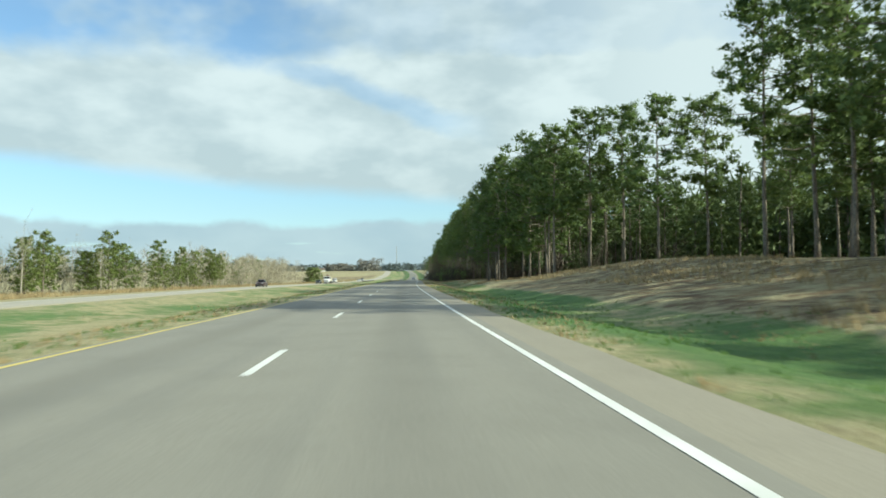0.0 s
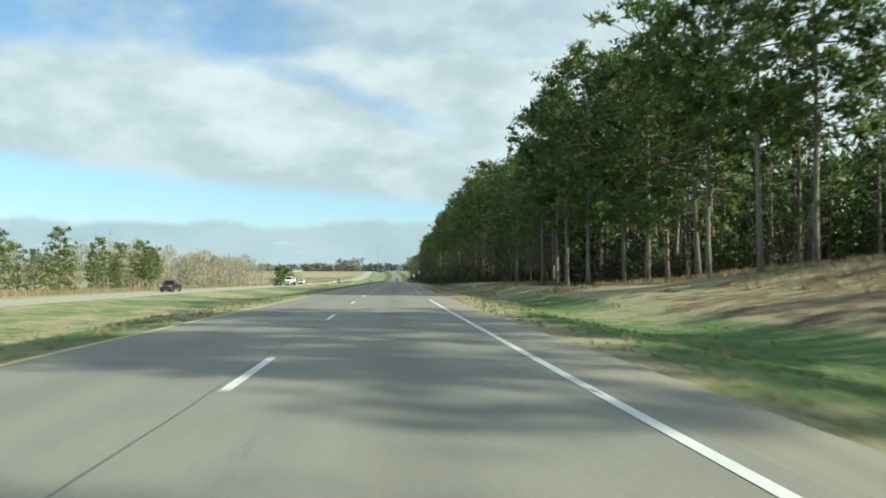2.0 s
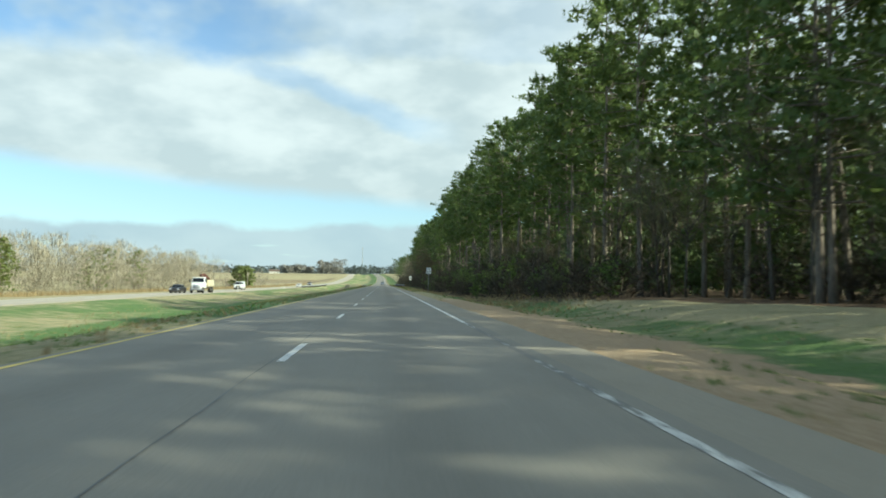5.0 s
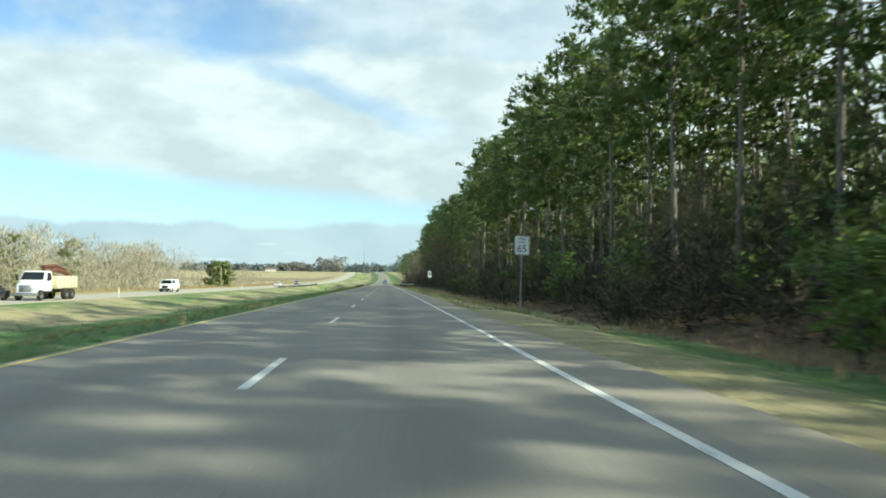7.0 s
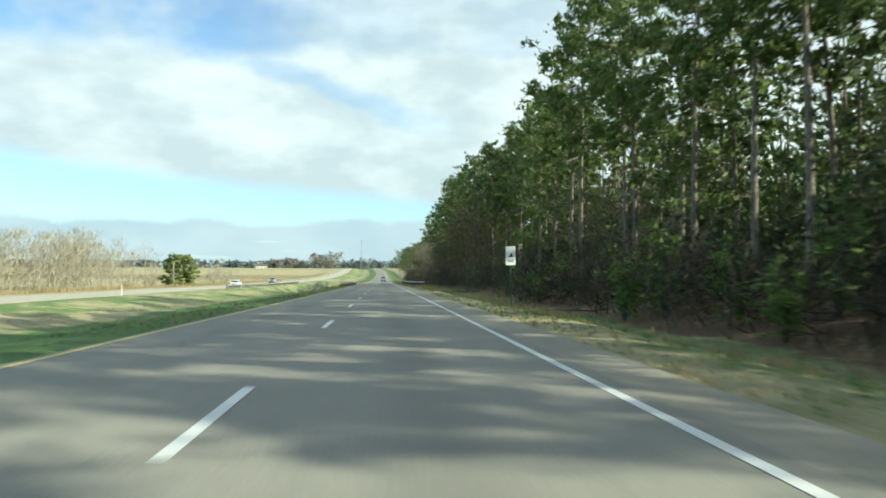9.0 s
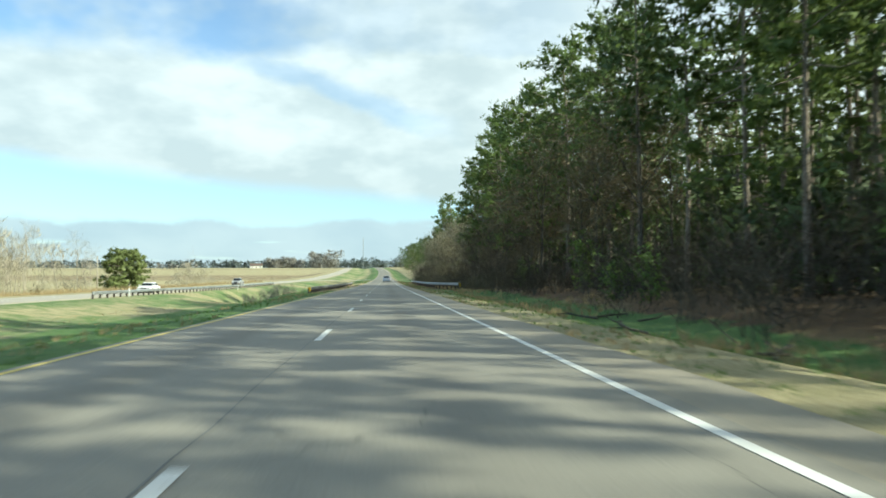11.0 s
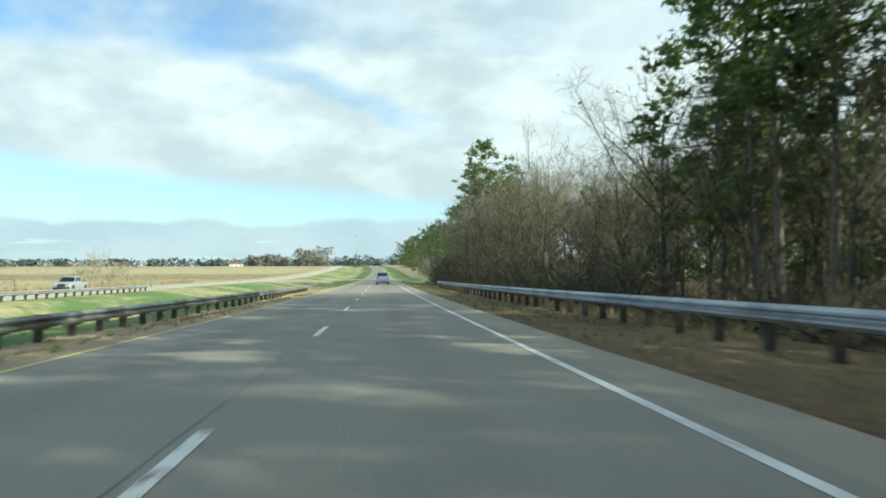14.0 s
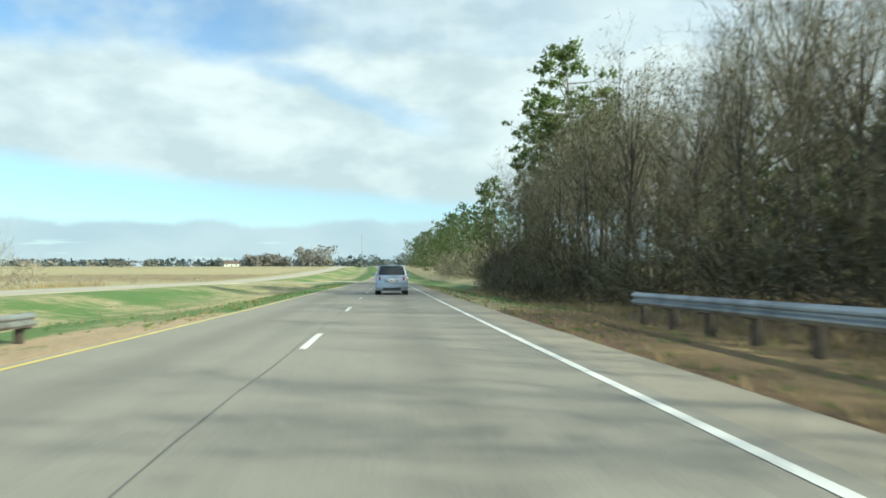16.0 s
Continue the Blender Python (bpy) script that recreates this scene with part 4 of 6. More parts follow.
    for k in range(22):
        y = 146 + 3.2 * k + 3 * r.random()
        plant(r.choice(BARE), edge_x(y) - 2.5 + 4 * r.random(), y, r.random() * 360, 0.66 + 0.34 * r.random())
    for k in range(16):
        y = 230 + 200 * r.random()
        plant(r.choice(BARE), edge_x(y) + 1 + 4 * r.random(), y, r.random() * 360, 0.5 + 0.3 * r.random())
    plant(BARE[2], 16.5, 487, 40, 1.25)
    plant(BARE[0], 18.0, 483, 200, 1.2)
    for x, y, top in ((17.0, 463.0, 21.0), (16.4, 452.0, 21.5), (17.8, 440.0, 21.0), (16.2, 429.0, 20.0), (17.5, 418.0, 20.5), (16.0, 474.0, 17.0), (19.5, 486.0, 16.5)):
        i = r.randrange(4)
        plant(EDGE[i], x, y, r.random() * 360, (top - ground(x, y)) / (24.0, 25.5, 23.0, 26.0)[i])
    for k in range(17):
        y = 392 + 4.2 * k + 4 * r.random()
        plant(BROWN, 14.5 + 6 * r.random(), y, r.random() * 360, 0.75 + 0.35 * r.random())
    for k in range(5):
        plant(BROWN, 17 + 3 * r.random(), 222 + 9 * k + 3 * r.random(), r.random() * 360, 0.45 + 0.2 * r.random())
    for x, y, top in ((21.2, 610.7, 22.3), (22.6, 597.8, 25.3), (25.8, 596.9, 17.9)):
        plant(EDGE[1], x, y, r.random() * 360, (top - ground(x, y)) / 25.5)
    # saplings and brush under the edge
    y = 205.0
    while y < 432:
        e = float(np.interp(y, [205, 240, 330, 432], [13.0, 10.8, 11.0, 12.5]))
        plant(r.choice(SAPLING if r.random() < (0.45 if y < 340 else 0.2) else THICKET), e + r.random() * 4 + float(road_x(y)), y, r.random() * 360, 0.55 + 0.5 * r.random())
        y += 1.5 + 1.2 * r.random()
    y = 118.0
    while y < 606:
        d = 3.5 if y < 230 else 2.0
        plant(r.choice(THICKET), edge_x(y) + d + r.random() * 6, y, r.random() * 360, 0.6 + 0.6 * r.random())
        y += 4.2 + 2.6 * r.random()
    y = 440.0
    while y < 600:
        u = float(np.interp(y, [440, 470, 520, 565, 600], [12.5, 12, 11, 9.5, 13]))
        plant(r.choice(THICKET), u + r.random() * 2.5, y, r.random() * 360, 0.7 + 0.5 * r.random())
        y += 3.4 + 1.6 * r.random()
    y = 122.0
    while y < 432:
        plant(r.choice(SHADE), edge_x(y) + 3 + 7 * r.random(), y, r.random() * 360, 0.8 + 0.5 * r.random())
        y += 3.4 + 2.0 * r.random()
    y = 222.0
    while y < 432:
        plant(r.choice(SHADE), edge_x(y) + 1.5 + 5 * r.random(), y, r.random() * 360, 1.15 + 0.55 * r.random())
        y += 4.6 + 2.4 * r.random()
    # pines further along the highway
    y = 655.0
    while y < 1120:
        plant(r.choice(FAR_PINE), edge_x(y) + r.gauss(0, 1.5) + float(road_x(y)), y, r.random() * 360, 0.72 + 0.35 * r.random())
        y += 8 + 6 * r.random()
    # across the highway
    for k in range(46):
        y = 120 + 225 * r.random()
        x = -86 - 26 * r.random() ** 1.5 - 10 * float(smooth(200, 120, y))
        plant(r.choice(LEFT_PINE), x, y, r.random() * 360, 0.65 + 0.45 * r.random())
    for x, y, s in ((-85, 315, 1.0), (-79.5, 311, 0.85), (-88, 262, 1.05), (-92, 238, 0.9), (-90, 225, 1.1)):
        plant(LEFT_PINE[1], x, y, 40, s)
    for k in range(82):
        y = 150 + 420 * r.random() ** 0.55
        x = -82 - 34 * r.random() - 6 * float(smooth(300, 200, y))
        plant(r.choice(PALE_BARE), x, y, r.random() * 360, 0.62 + 0.52 * r.random())
    for k in range(24):
        y = 140 + 420 * r.random()
        plant(r.choice(THICKET), -78 - 14 * r.random(), y, r.random() * 360, 0.5 + 0.4 * r.random())
    for x, y, s in ((-95, 415, 1.0), (-98, 409, 0.9), (-96, 453, 1.05), (-100, 350, 0.8)):
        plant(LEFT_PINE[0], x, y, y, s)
    for x, y, k in ((-13.4, 443, 1.0), (-15.2, 447, 0.9), (-12.2, 446, 0.75), (-16.8, 444, 0.7)):
        plant(MEDIAN_BRUSH, x, y, y * 40, k)
    plant(PALE_BARE[1], -78, 153, 30, 0.95)
    plant(CEDAR_TREE, -76.5, 574, 20, 0.82)
    for x, y, s in ((-84, 676, 0.8), (-86, 680, 0.9), (-80, 684, 0.6), (-97, 668, 0.5), (-92, 600, 0.5), (-88, 612, 0.45), (-125, 720, 0.5)):
        plant(PALE_BARE[1], x, y, x * 7, s)
    for x, y, s in ((-84, 590, 0.6), (-88, 598, 0.7), (-86, 672, 0.5), (-90, 690, 0.5), (-80, 668, 0.45)):
        plant(THICKET[0], x, y, y, s)


plant_woods()


def far_woods(name, label, spots, mat, seed, leaf, per, broad=0.5):
    """A distant stand of trees as one soft-edged mass of clumps."""
    rng = np.random.default_rng(seed)
    cs, rs = [], []
    for x, y, hgt, wid in spots:
        z = ground(x, y)
        for k in range(7):
            q = (k + 0.5) / 7
            cs.append((x + rng.normal() * wid * 0.3, y + rng.normal() * wid * 0.3, z + hgt * q * 0.92))
            rs.append(wid * (0.55 - 0.35 * abs(q - 0.45)))
    v, f, nr = needle_tufts(rng, cs, rs, per, leaf * 1.2, leaf * broad, 0.9, 4)
    tagged(new(name, mesh_of(name, v, f, mat, nr)), label, "woods", kind="stuff")


def joined_pines(name, label, spots, seed):
    """The inner woods: simple stems and crowns joined into one object each."""
    rng = np.random.default_rng(seed)
    h = Heap()
    cs, rs = [], []
    for x, y, hgt in spots:
        z = ground(x, y)
        lx, ly = rng.normal(size=2) * 0.5
        h.tube([(x, y, z - 0.3), (x + lx * 0.4, y + ly * 0.4, z + hgt * 0.55), (x + lx, y + ly, z + hgt * 0.95)], [0.19, 0.13, 0.03], 5, cap=False)
        for k in range(26):
            q = 0.30 + 0.70 * (k + rng.random()) / 26
            w, rad = rng.random() * 6.283, 3.9 * math.sin(math.pi * min(1, 0.25 + 0.8 * (q - 0.3) / 0.7)) * rng.random() ** 0.6
            cs.append((x + lx * q + math.cos(w) * rad, y + ly * q + math.sin(w) * rad, z + hgt * q))
            rs.append(1.1 + 0.6 * rng.random())
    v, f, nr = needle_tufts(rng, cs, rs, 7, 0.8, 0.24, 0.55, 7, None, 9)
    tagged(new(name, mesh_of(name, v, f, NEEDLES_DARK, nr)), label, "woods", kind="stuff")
    tagged(new(name + "_trunks", h.mesh(name + "_trunks", PINE_BARK, True)), "crowded trunks of the inner pine woods", "woods", kind="stuff")


def undergrowth(name, label, spots, mat, seed, blade, per, broad=0.055, rise=0.0):
    """Tangled leafless brush: slim twigs crowding round many stems, as one mass."""
    rng = np.random.default_rng(seed)
    cs, rs = [], []
    for x, y, hgt, wid in spots:
        z = ground(x, y)
        for k in range(6):
            q = (k + rng.random()) / 6
            cs.append((x + rng.normal() * wid * 0.35, y + rng.normal() * wid * 0.35, z + 0.1 + hgt * q * 0.85))
            rs.append(wid * (0.55 - 0.3 * q))
    v, f, nr = needle_tufts(rng, cs, rs, per, blade, broad, 0.7, 3, rise=rise)
    tagged(new(name, mesh_of(name, v, f, mat, nr)), label, "brush", kind="stuff")


def build_distance():
    r = random.Random(9)
    spots = [(edge_x(y) + 0.5 + 6 * r.random(), y + r.random(), 1.2 + 2.6 * r.random(), 2.2) for y in range(126, 206) for k in range(1)]
    y = 203.0
    while y < 432:
        e = float(np.interp(y, [203, 240, 330, 432], [13.5, 11.6, 11.8, 13.0])) + float(road_x(y))
        if y < 345:
            spots.append((e + 2.5 * r.random(), y, 0.9 + 1.3 * r.random(), 1.8))
        spots.append((e + (3 if y < 345 else 5) + 4 * r.random(), y, 1.6 + 2.2 * r.random(), 2.2))
        y += 1.3 + 0.7 * r.random()
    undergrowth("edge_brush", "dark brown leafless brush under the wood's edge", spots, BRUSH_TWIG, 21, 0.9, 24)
    spots = []
    y = 432.0
    while y < 604:
        e = float(np.interp(y, [432, 470, 520, 565, 604], [13.5, 12.8, 12.0, 10.8, 13.5])) + float(road_x(y))
        k = float(np.interp(y, [432, 480, 510], [0.45, 0.55, 1.0]))
        spots.append((e + 1.5 * r.random(), y, (1.6 + 1.6 * r.random()) * k, 2.0))
        spots.append((e + 2 + 3 * r.random(), y, (3.0 + 2.5 * r.random()) * k, 2.4))
        y += 1.1 + 0.6 * r.random()
    undergrowth("creek_brush", "dense olive-brown brush along the creek", spots, TWIG, 22, 1.1, 45, 0.036)
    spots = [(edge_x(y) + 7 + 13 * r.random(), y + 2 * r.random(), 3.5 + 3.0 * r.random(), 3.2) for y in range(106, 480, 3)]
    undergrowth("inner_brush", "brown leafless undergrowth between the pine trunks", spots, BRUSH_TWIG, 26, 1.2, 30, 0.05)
    spots = []
    for depth, step in ((11, 5.0), (17, 6.0), (25, 7.0)):
        y = 138.0
        while y < 612:
            if not (478 < y < 605):
                spots.append((edge_x(y) + depth + r.gauss(0, 1.6) + (9 if y < 112 else 0), y, 20 + 5 * r.random()))
            y += step * (0.7 + 0.6 * r.random())
    spots += [(50 + 38 * r.random(), -20 + 120 * r.random(), 19 + 6 * r.random()) for k in range(84)]
    spots += [(46 + 40 * r.random(), 108 + 52 * r.random(), 13 + 4 * r.random()) for k in range(30)]
    joined_pines("inner_woods", "dark crowns of the inner pine woods", spots, 14)
    joined_pines("hillside_woods", "pines behind the first row further along the highway", [(edge_x(y) + 6 + 10 * r.random() + float(road_x(y)), y, 17 + 7 * r.random()) for y in range(655, 1130, 6)], 15)
    far_woods("far_woods", "dark far-off woods along the horizon", [(x + r.gauss(0, 15), 2050 + r.gauss(0, 45) + 0.05 * abs(x), 14 + 2 * r.random(), 22) for x in range(-1900, 900, 9)], HAZED_WOOD, 3, 4.0, 28, 0.8)
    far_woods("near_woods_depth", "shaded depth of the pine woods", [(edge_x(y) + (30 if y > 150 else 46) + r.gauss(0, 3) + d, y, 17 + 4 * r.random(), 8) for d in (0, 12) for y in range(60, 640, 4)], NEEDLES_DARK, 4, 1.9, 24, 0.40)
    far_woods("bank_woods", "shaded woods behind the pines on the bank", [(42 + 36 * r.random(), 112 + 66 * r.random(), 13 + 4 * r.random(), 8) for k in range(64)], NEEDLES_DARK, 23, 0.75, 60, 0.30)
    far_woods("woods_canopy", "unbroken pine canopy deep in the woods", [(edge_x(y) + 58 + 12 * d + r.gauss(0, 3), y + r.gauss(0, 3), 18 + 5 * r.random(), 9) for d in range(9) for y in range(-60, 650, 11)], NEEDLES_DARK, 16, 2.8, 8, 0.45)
    far_woods("bare_grove", "leafless grey grove on the far hillside", [(-88 + r.gauss(0, 12), 1352 + r.gauss(0, 14), 15 + 8 * r.random(), 14) for k in range(9)]
              + [(-150 + r.gauss(0, 26), 1380 + r.gauss(0, 14), 9 + 5 * r.random(), 11) for k in range(14)], FAR_BARE, 5, 1.8, 100)
    far_woods("hedgerow", "low brown hedge across the far fields", [(-230 - 22 * k + r.gauss(0, 6), 1250 + r.gauss(0, 25), 2 + 2.5 * r.random(), 10) for k in range(26)], FAR_BARE, 6, 2.5, 18)
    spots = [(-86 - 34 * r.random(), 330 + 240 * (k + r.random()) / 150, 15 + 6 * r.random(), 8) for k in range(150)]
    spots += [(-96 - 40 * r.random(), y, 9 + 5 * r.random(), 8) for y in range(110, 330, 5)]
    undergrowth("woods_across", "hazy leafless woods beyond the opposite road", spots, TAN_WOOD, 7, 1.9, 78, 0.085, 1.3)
    undergrowth("field_grove", "pale leafless grove at the field's edge", [(-84 + r.gauss(0, 4), 677 + r.gauss(0, 6), 6 + 5 * r.random(), 4.5) for k in range(9)], TAN_WOOD, 24, 1.2, 60, 0.08)
    undergrowth("roadside_scrub", "tan leafless scrub in front of the far pines", [(float(road_x(y)) + 17 + 6 * r.random(), y + 2 * r.random(), 3 + 6 * r.random(), 4.0) for y in range(614, 760, 3)], TAN_TWIG, 25, 1.1, 45, 0.08)
    undergrowth("field_scrub", "tawny scrub along the field's edge", [(-62 - 80 * r.random(), 585 + 170 * r.random(), 1.5 + 2.0 * r.random(), 4) for k in range(36)], TAN_WOOD, 17, 0.8, 60, 0.06)
    far_woods("hill_pines", "dark pines where the highway tops the hill", [(x + r.gauss(0, 5), 1560 + r.gauss(0, 12), 13 + 5 * r.random(), 14) for x in list(range(-60, -22, 9)) + list(range(14, 160, 9))], HAZED_WOOD, 8, 2.5, 40)


build_distance()


# ---- roadside furniture ----
GALV = plain("galvanised_steel", (0.40, 0.43, 0.45), 0.55, 0.6, 0.6, 3.0, (0.22, 0.225, 0.22))
DIRTY_STEEL = plain("grimy_steel", (0.27, 0.29, 0.29), 0.6, 0.45, 0.7, 2.0, (0.10, 0.095, 0.085))
POST_WOOD = plain("dark_post_timber", (0.075, 0.062, 0.05), 0.9, 0.0, 0.5, 9.0, (0.03, 0.026, 0.022))
SIGN_WHITE = plain("sign_white", (0.78, 0.79, 0.78), 0.45, 0.0, 0.12, 5.0)
SIGN_BLACK = plain("sign_black", (0.02, 0.02, 0.022), 0.5, 0.0, 0.1)
SIGN_YELLOW = plain("sign_yellow", (0.70, 0.46, 0.03), 0.5, 0.0, 0.2)
POST_GREEN = plain("green_post_paint", (0.045, 0.12, 0.06), 0.6, 0.1, 0.4)
POST_STEEL = plain("post_steel", (0.30, 0.31, 0.31), 0.55, 0.7, 0.4)

W_BEAM = [(0.0, 0.0), (-0.02, 0.02), (-0.078, 0.065), (-0.078, 0.10), (-0.01, 0.14), (-0.01, 0.172), (-0.078, 0.212), (-0.078, 0.247), (-0.02, 0.292), (0.0, 0.312)]


def guard_rail(u_of, y0, y1, face, beam_mat, label, group, marker=False):
    """A W-beam rail on timber posts. face: +1 if its traffic side looks to the left."""
    n = round((y1 - y0) / 3.81)
    xm, zm = float(road_x(y0)) + u_of(y0), ground(float(road_x(y0)) + u_of(y0), y0)
    rail = empty("guard_rail", pose(xm, y0, zm), label, "guard rail", group)
    back = Matrix.Translation((-xm, -y0, -zm))
    ph = Heap()
    ph.box(-0.085, 0.085, -0.08, 0.08, -0.9, 0.70)
    post_me = bevelled(ph, "post", POST_WOOD, 0.012, 1, False)
    bh = Heap()
    bh.box(-0.08, 0.08, -0.075, 0.075, 0.36, 0.69)
    block_me = bevelled(bh, "block", POST_WOOD, 0.01, 1, False)

    def spot(y):
        u = u_of(y)
        x = float(road_x(y)) + u
        base = float(road_z(y)) - (0.38 if u < 0 else 0.0) if -12 < u < 12 else float(land(u, y))
        return x, y, base

    for i in range(n):
        ya, yb = y0 + i * 3.81, y0 + (i + 1) * 3.81
        h = Heap()
        rings = []
        for y in (ya - 0.05, ya + 0.2, (ya + yb) / 2, yb - 0.2, yb + 0.10):
            x, _, b = spot(y)
            lap = 0.004 if y > yb else 0.0
            front = [(x + (dx - lap) * face, y, b + 0.40 + dz) for dx, dz in W_BEAM]
            rear = [(x + (dx - lap) * face + 0.006 * face, y, b + 0.40 + dz) for dx, dz in reversed(W_BEAM)]
            rings.append(front + rear)
        h.loft(rings)
        me = h.mesh("rail_panel", beam_mat)
        bm = bmesh.new()
        bm.from_mesh(me)
        bmesh.ops.recalc_face_normals(bm, faces=bm.faces)
        bm.to_mesh(me)
        bm.free()
        part("rail_panel", me, rail, m=back)
    for i in range(2 * n + 1):
        y = y0 + i * 1.905
        x, _, b = spot(y)
        m = back @ pose(x + 0.25 * face, y, b, random.gauss(0, 0.8), random.gauss(0, 0.8), random.gauss(0, 2))
        post = part("post", post_me, rail, m=m)
        part("block", block_me, post, m=pose(-0.165 * face, 0, 0))
    # turned-down end shoe
    for y, s in ((y0, -1), (y1, 1)):
        x, _, b = spot(y)
        h = Heap()
        rings = []
        for k in range(7):
            w = k / 6 * 1.9
            r = 0.16
            rings.append([(x + (0.16 - r * math.cos(w)) * face, y + s * (0.04 + r * math.sin(w)), b + 0.40 + z) for z in (0.0, 0.312)]
                         + [(x + (0.166 - r * math.cos(w)) * face, y + s * (0.05 + r * math.sin(w)), b + 0.40 + z) for z in (0.312, 0.0)])
        h.loft(rings)
        part("end_wing", h.mesh("end_wing", beam_mat), rail, "flared rail end", back)
    if marker:
        x, _, b = spot(y0)
        h = Heap()
        h.box(-0.12, 0.12, -0.004, 0.004, 0.28, 0.70)
        plate = part("object_marker", bevelled(h, "object_marker", SIGN_YELLOW, 0.003, 1), rail, "yellow and black striped end marker", back @ pose(x + 0.1 * face, y0 - 0.35, b))
        for k in range(3):
            z = 0.31 + 0.13 * k
            h = Heap()
            h.quad((-0.118, -0.009, z), (0.118, -0.009, z + 0.10), (0.118, -0.009, z + 0.16), (-0.118, -0.009, z + 0.06))
            part("stripe", h.mesh("stripe", SIGN_BLACK), plate, "black stripe")
    return rail


def build_rails():
    guard_rail(lambda y: 7.65 + 2.0 * float(smooth(449, 433, y)), 433.0, 528.3, 1, GALV, "galvanised W-beam guard rail on dark timber posts along the shoulder", "guard rails", True)
    guard_rail(lambda y: -6.45, 427.5, 526.6, -1, DIRTY_STEEL, "grimy W-beam guard rail on dark timber posts beside the median", "guard rails", True)
    guard_rail(lambda y: -27.0, 424.0, 540.0, -1, GALV, "sunlit W-beam guard rail beside the opposite carriageway", "guard rails")


build_rails()


def text_mesh(body, size, mat, name):
    cu = bpy.data.curves.new(name, "FONT")
    cu.body, cu.size, cu.extrude, cu.align_x, cu.align_y = body, size, 0.0015, "CENTER", "CENTER"
    ob = bpy.data.objects.new(name, cu)
    scene.collection.objects.link(ob)
    bpy.context.view_layer.update()
    me = bpy.data.meshes.new_from_object(ob)
    bpy.data.objects.remove(ob)
    me.materials.clear()
    me.materials.append(mat)
    return me


def rounded_plate(w, h, t, r, mat, name):
    hp = Heap()
    ring = []
    for cx, cz, a0 in ((w / 2 - r, h / 2 - r, 0), (-w / 2 + r, h / 2 - r, 90), (-w / 2 + r, -h / 2 + r, 180), (w / 2 - r, -h / 2 + r, 270)):
        for k in range(5):
            a = radians(a0 + 22.5 * k)
            ring.append((cx + r * math.cos(a), cz + r * math.sin(a)))
    hp.loft([[(x, -t / 2, z) for x, z in ring], [(x, t / 2, z) for x, z in ring]])
    return hp.mesh(name, mat)


def u_post(length, mat):
    hp = Heap()
    prof = [(-0.035, 0.0), (-0.02, 0.0), (-0.016, 0.028), (0.016, 0.028), (0.02, 0.0), (0.035, 0.0), (0.035, 0.004), (0.022, 0.005), (0.018, 0.033), (-0.018, 0.033), (-0.022, 0.005), (-0.035, 0.004)]
    hp.loft([[(x, y, -0.5) for x, y in prof], [(x, y, length) for x, y in prof]])
    return hp.mesh("post", mat)


def build_signs():
    x, y = 5.8, 251.2
    g = ground(x, y)
    top = 1.1 - g
    s = empty("speed_limit_sign", pose(x, y, g, 0, 1.5, -4), "white speed limit sign with black numerals on steel post", "road sign", "roadside signs")
    part("post", u_post(top + 0.33, POST_STEEL), s, "steel channel post", pose(0, 0.01, 0))
    plate = part("plate", rounded_plate(0.61, 0.79, 0.003, 0.04, SIGN_WHITE, "plate"), s, "white plate", pose(0, 0, top))
    part("numerals", text_mesh("65", 0.42, SIGN_BLACK, "numerals"), plate, "black number 65", pose(0, -0.004, -0.15, 90))
    part("words", text_mesh("SPEED", 0.135, SIGN_BLACK, "words"), plate, "black word", pose(0, -0.004, 0.275, 90))
    part("words", text_mesh("LIMIT", 0.135, SIGN_BLACK, "words"), plate, "black word", pose(0, -0.004, 0.13, 90))
    h = Heap()
    for a, b, c, d in ((-0.285, 0.285, 0.365, 0.377), (-0.285, 0.285, -0.377, -0.365), (-0.285, -0.273, -0.365, 0.365), (0.273, 0.285, -0.365, 0.365)):
        h.box(a, b, -0.0045, -0.0025, c, d)
    part("border", h.mesh("border", SIGN_BLACK), plate, "thin black border")
    x, y = 6.2, 318.8
    g = ground(x, y)
    top = 0.05 - g
    s = empty("roadside_sign", pose(x, y, g, 0, -1, 3), "narrow white roadside sign on green post", "road sign", "roadside signs")
    part("post", u_post(top + 0.3, POST_GREEN), s, "green channel post", pose(0, 0.01, 0))
    plate = part("plate", rounded_plate(0.47, 0.87, 0.003, 0.03, SIGN_WHITE, "plate"), s, "white plate", pose(0, 0, top))
    for k, (a, b, z, t) in enumerate(((-0.02, 0.09, 0.03, 0.16), (-0.10, 0.12, -0.04, 0.05), (-0.15, 0.15, -0.2, 0.03), (-0.13, 0.13, -0.27, 0.03))):
        h = Heap()
        h.box(a, b, -0.005, -0.0025, z - t / 2, z + t / 2)
        part("bar", h.mesh("bar", SIGN_BLACK), plate, "unreadable dark mark")
    for u, y in ((-25.8, 488.0), (-25.8, 430.0), (-26.2, 300.0), (-26.0, 365.0), (-42.0, 205.0)):
        x = u + float(road_x(y))
        h = Heap()
        h.box(-0.05, 0.05, -0.012, 0.012, -0.4, 1.15)
        d = empty("marker_post", pose(x, y, ground(x, y)), "thin white roadside marker post", "marker post", "marker posts")
        part("stake", bevelled(h, "stake", SIGN_WHITE, 0.01, 1), d)
        h = Heap()
        h.box(-0.04, 0.04, -0.016, -0.012, 0.95, 1.08)
        part("reflector", h.mesh("reflector", SIGN_YELLOW), d, "amber reflector")


build_signs()


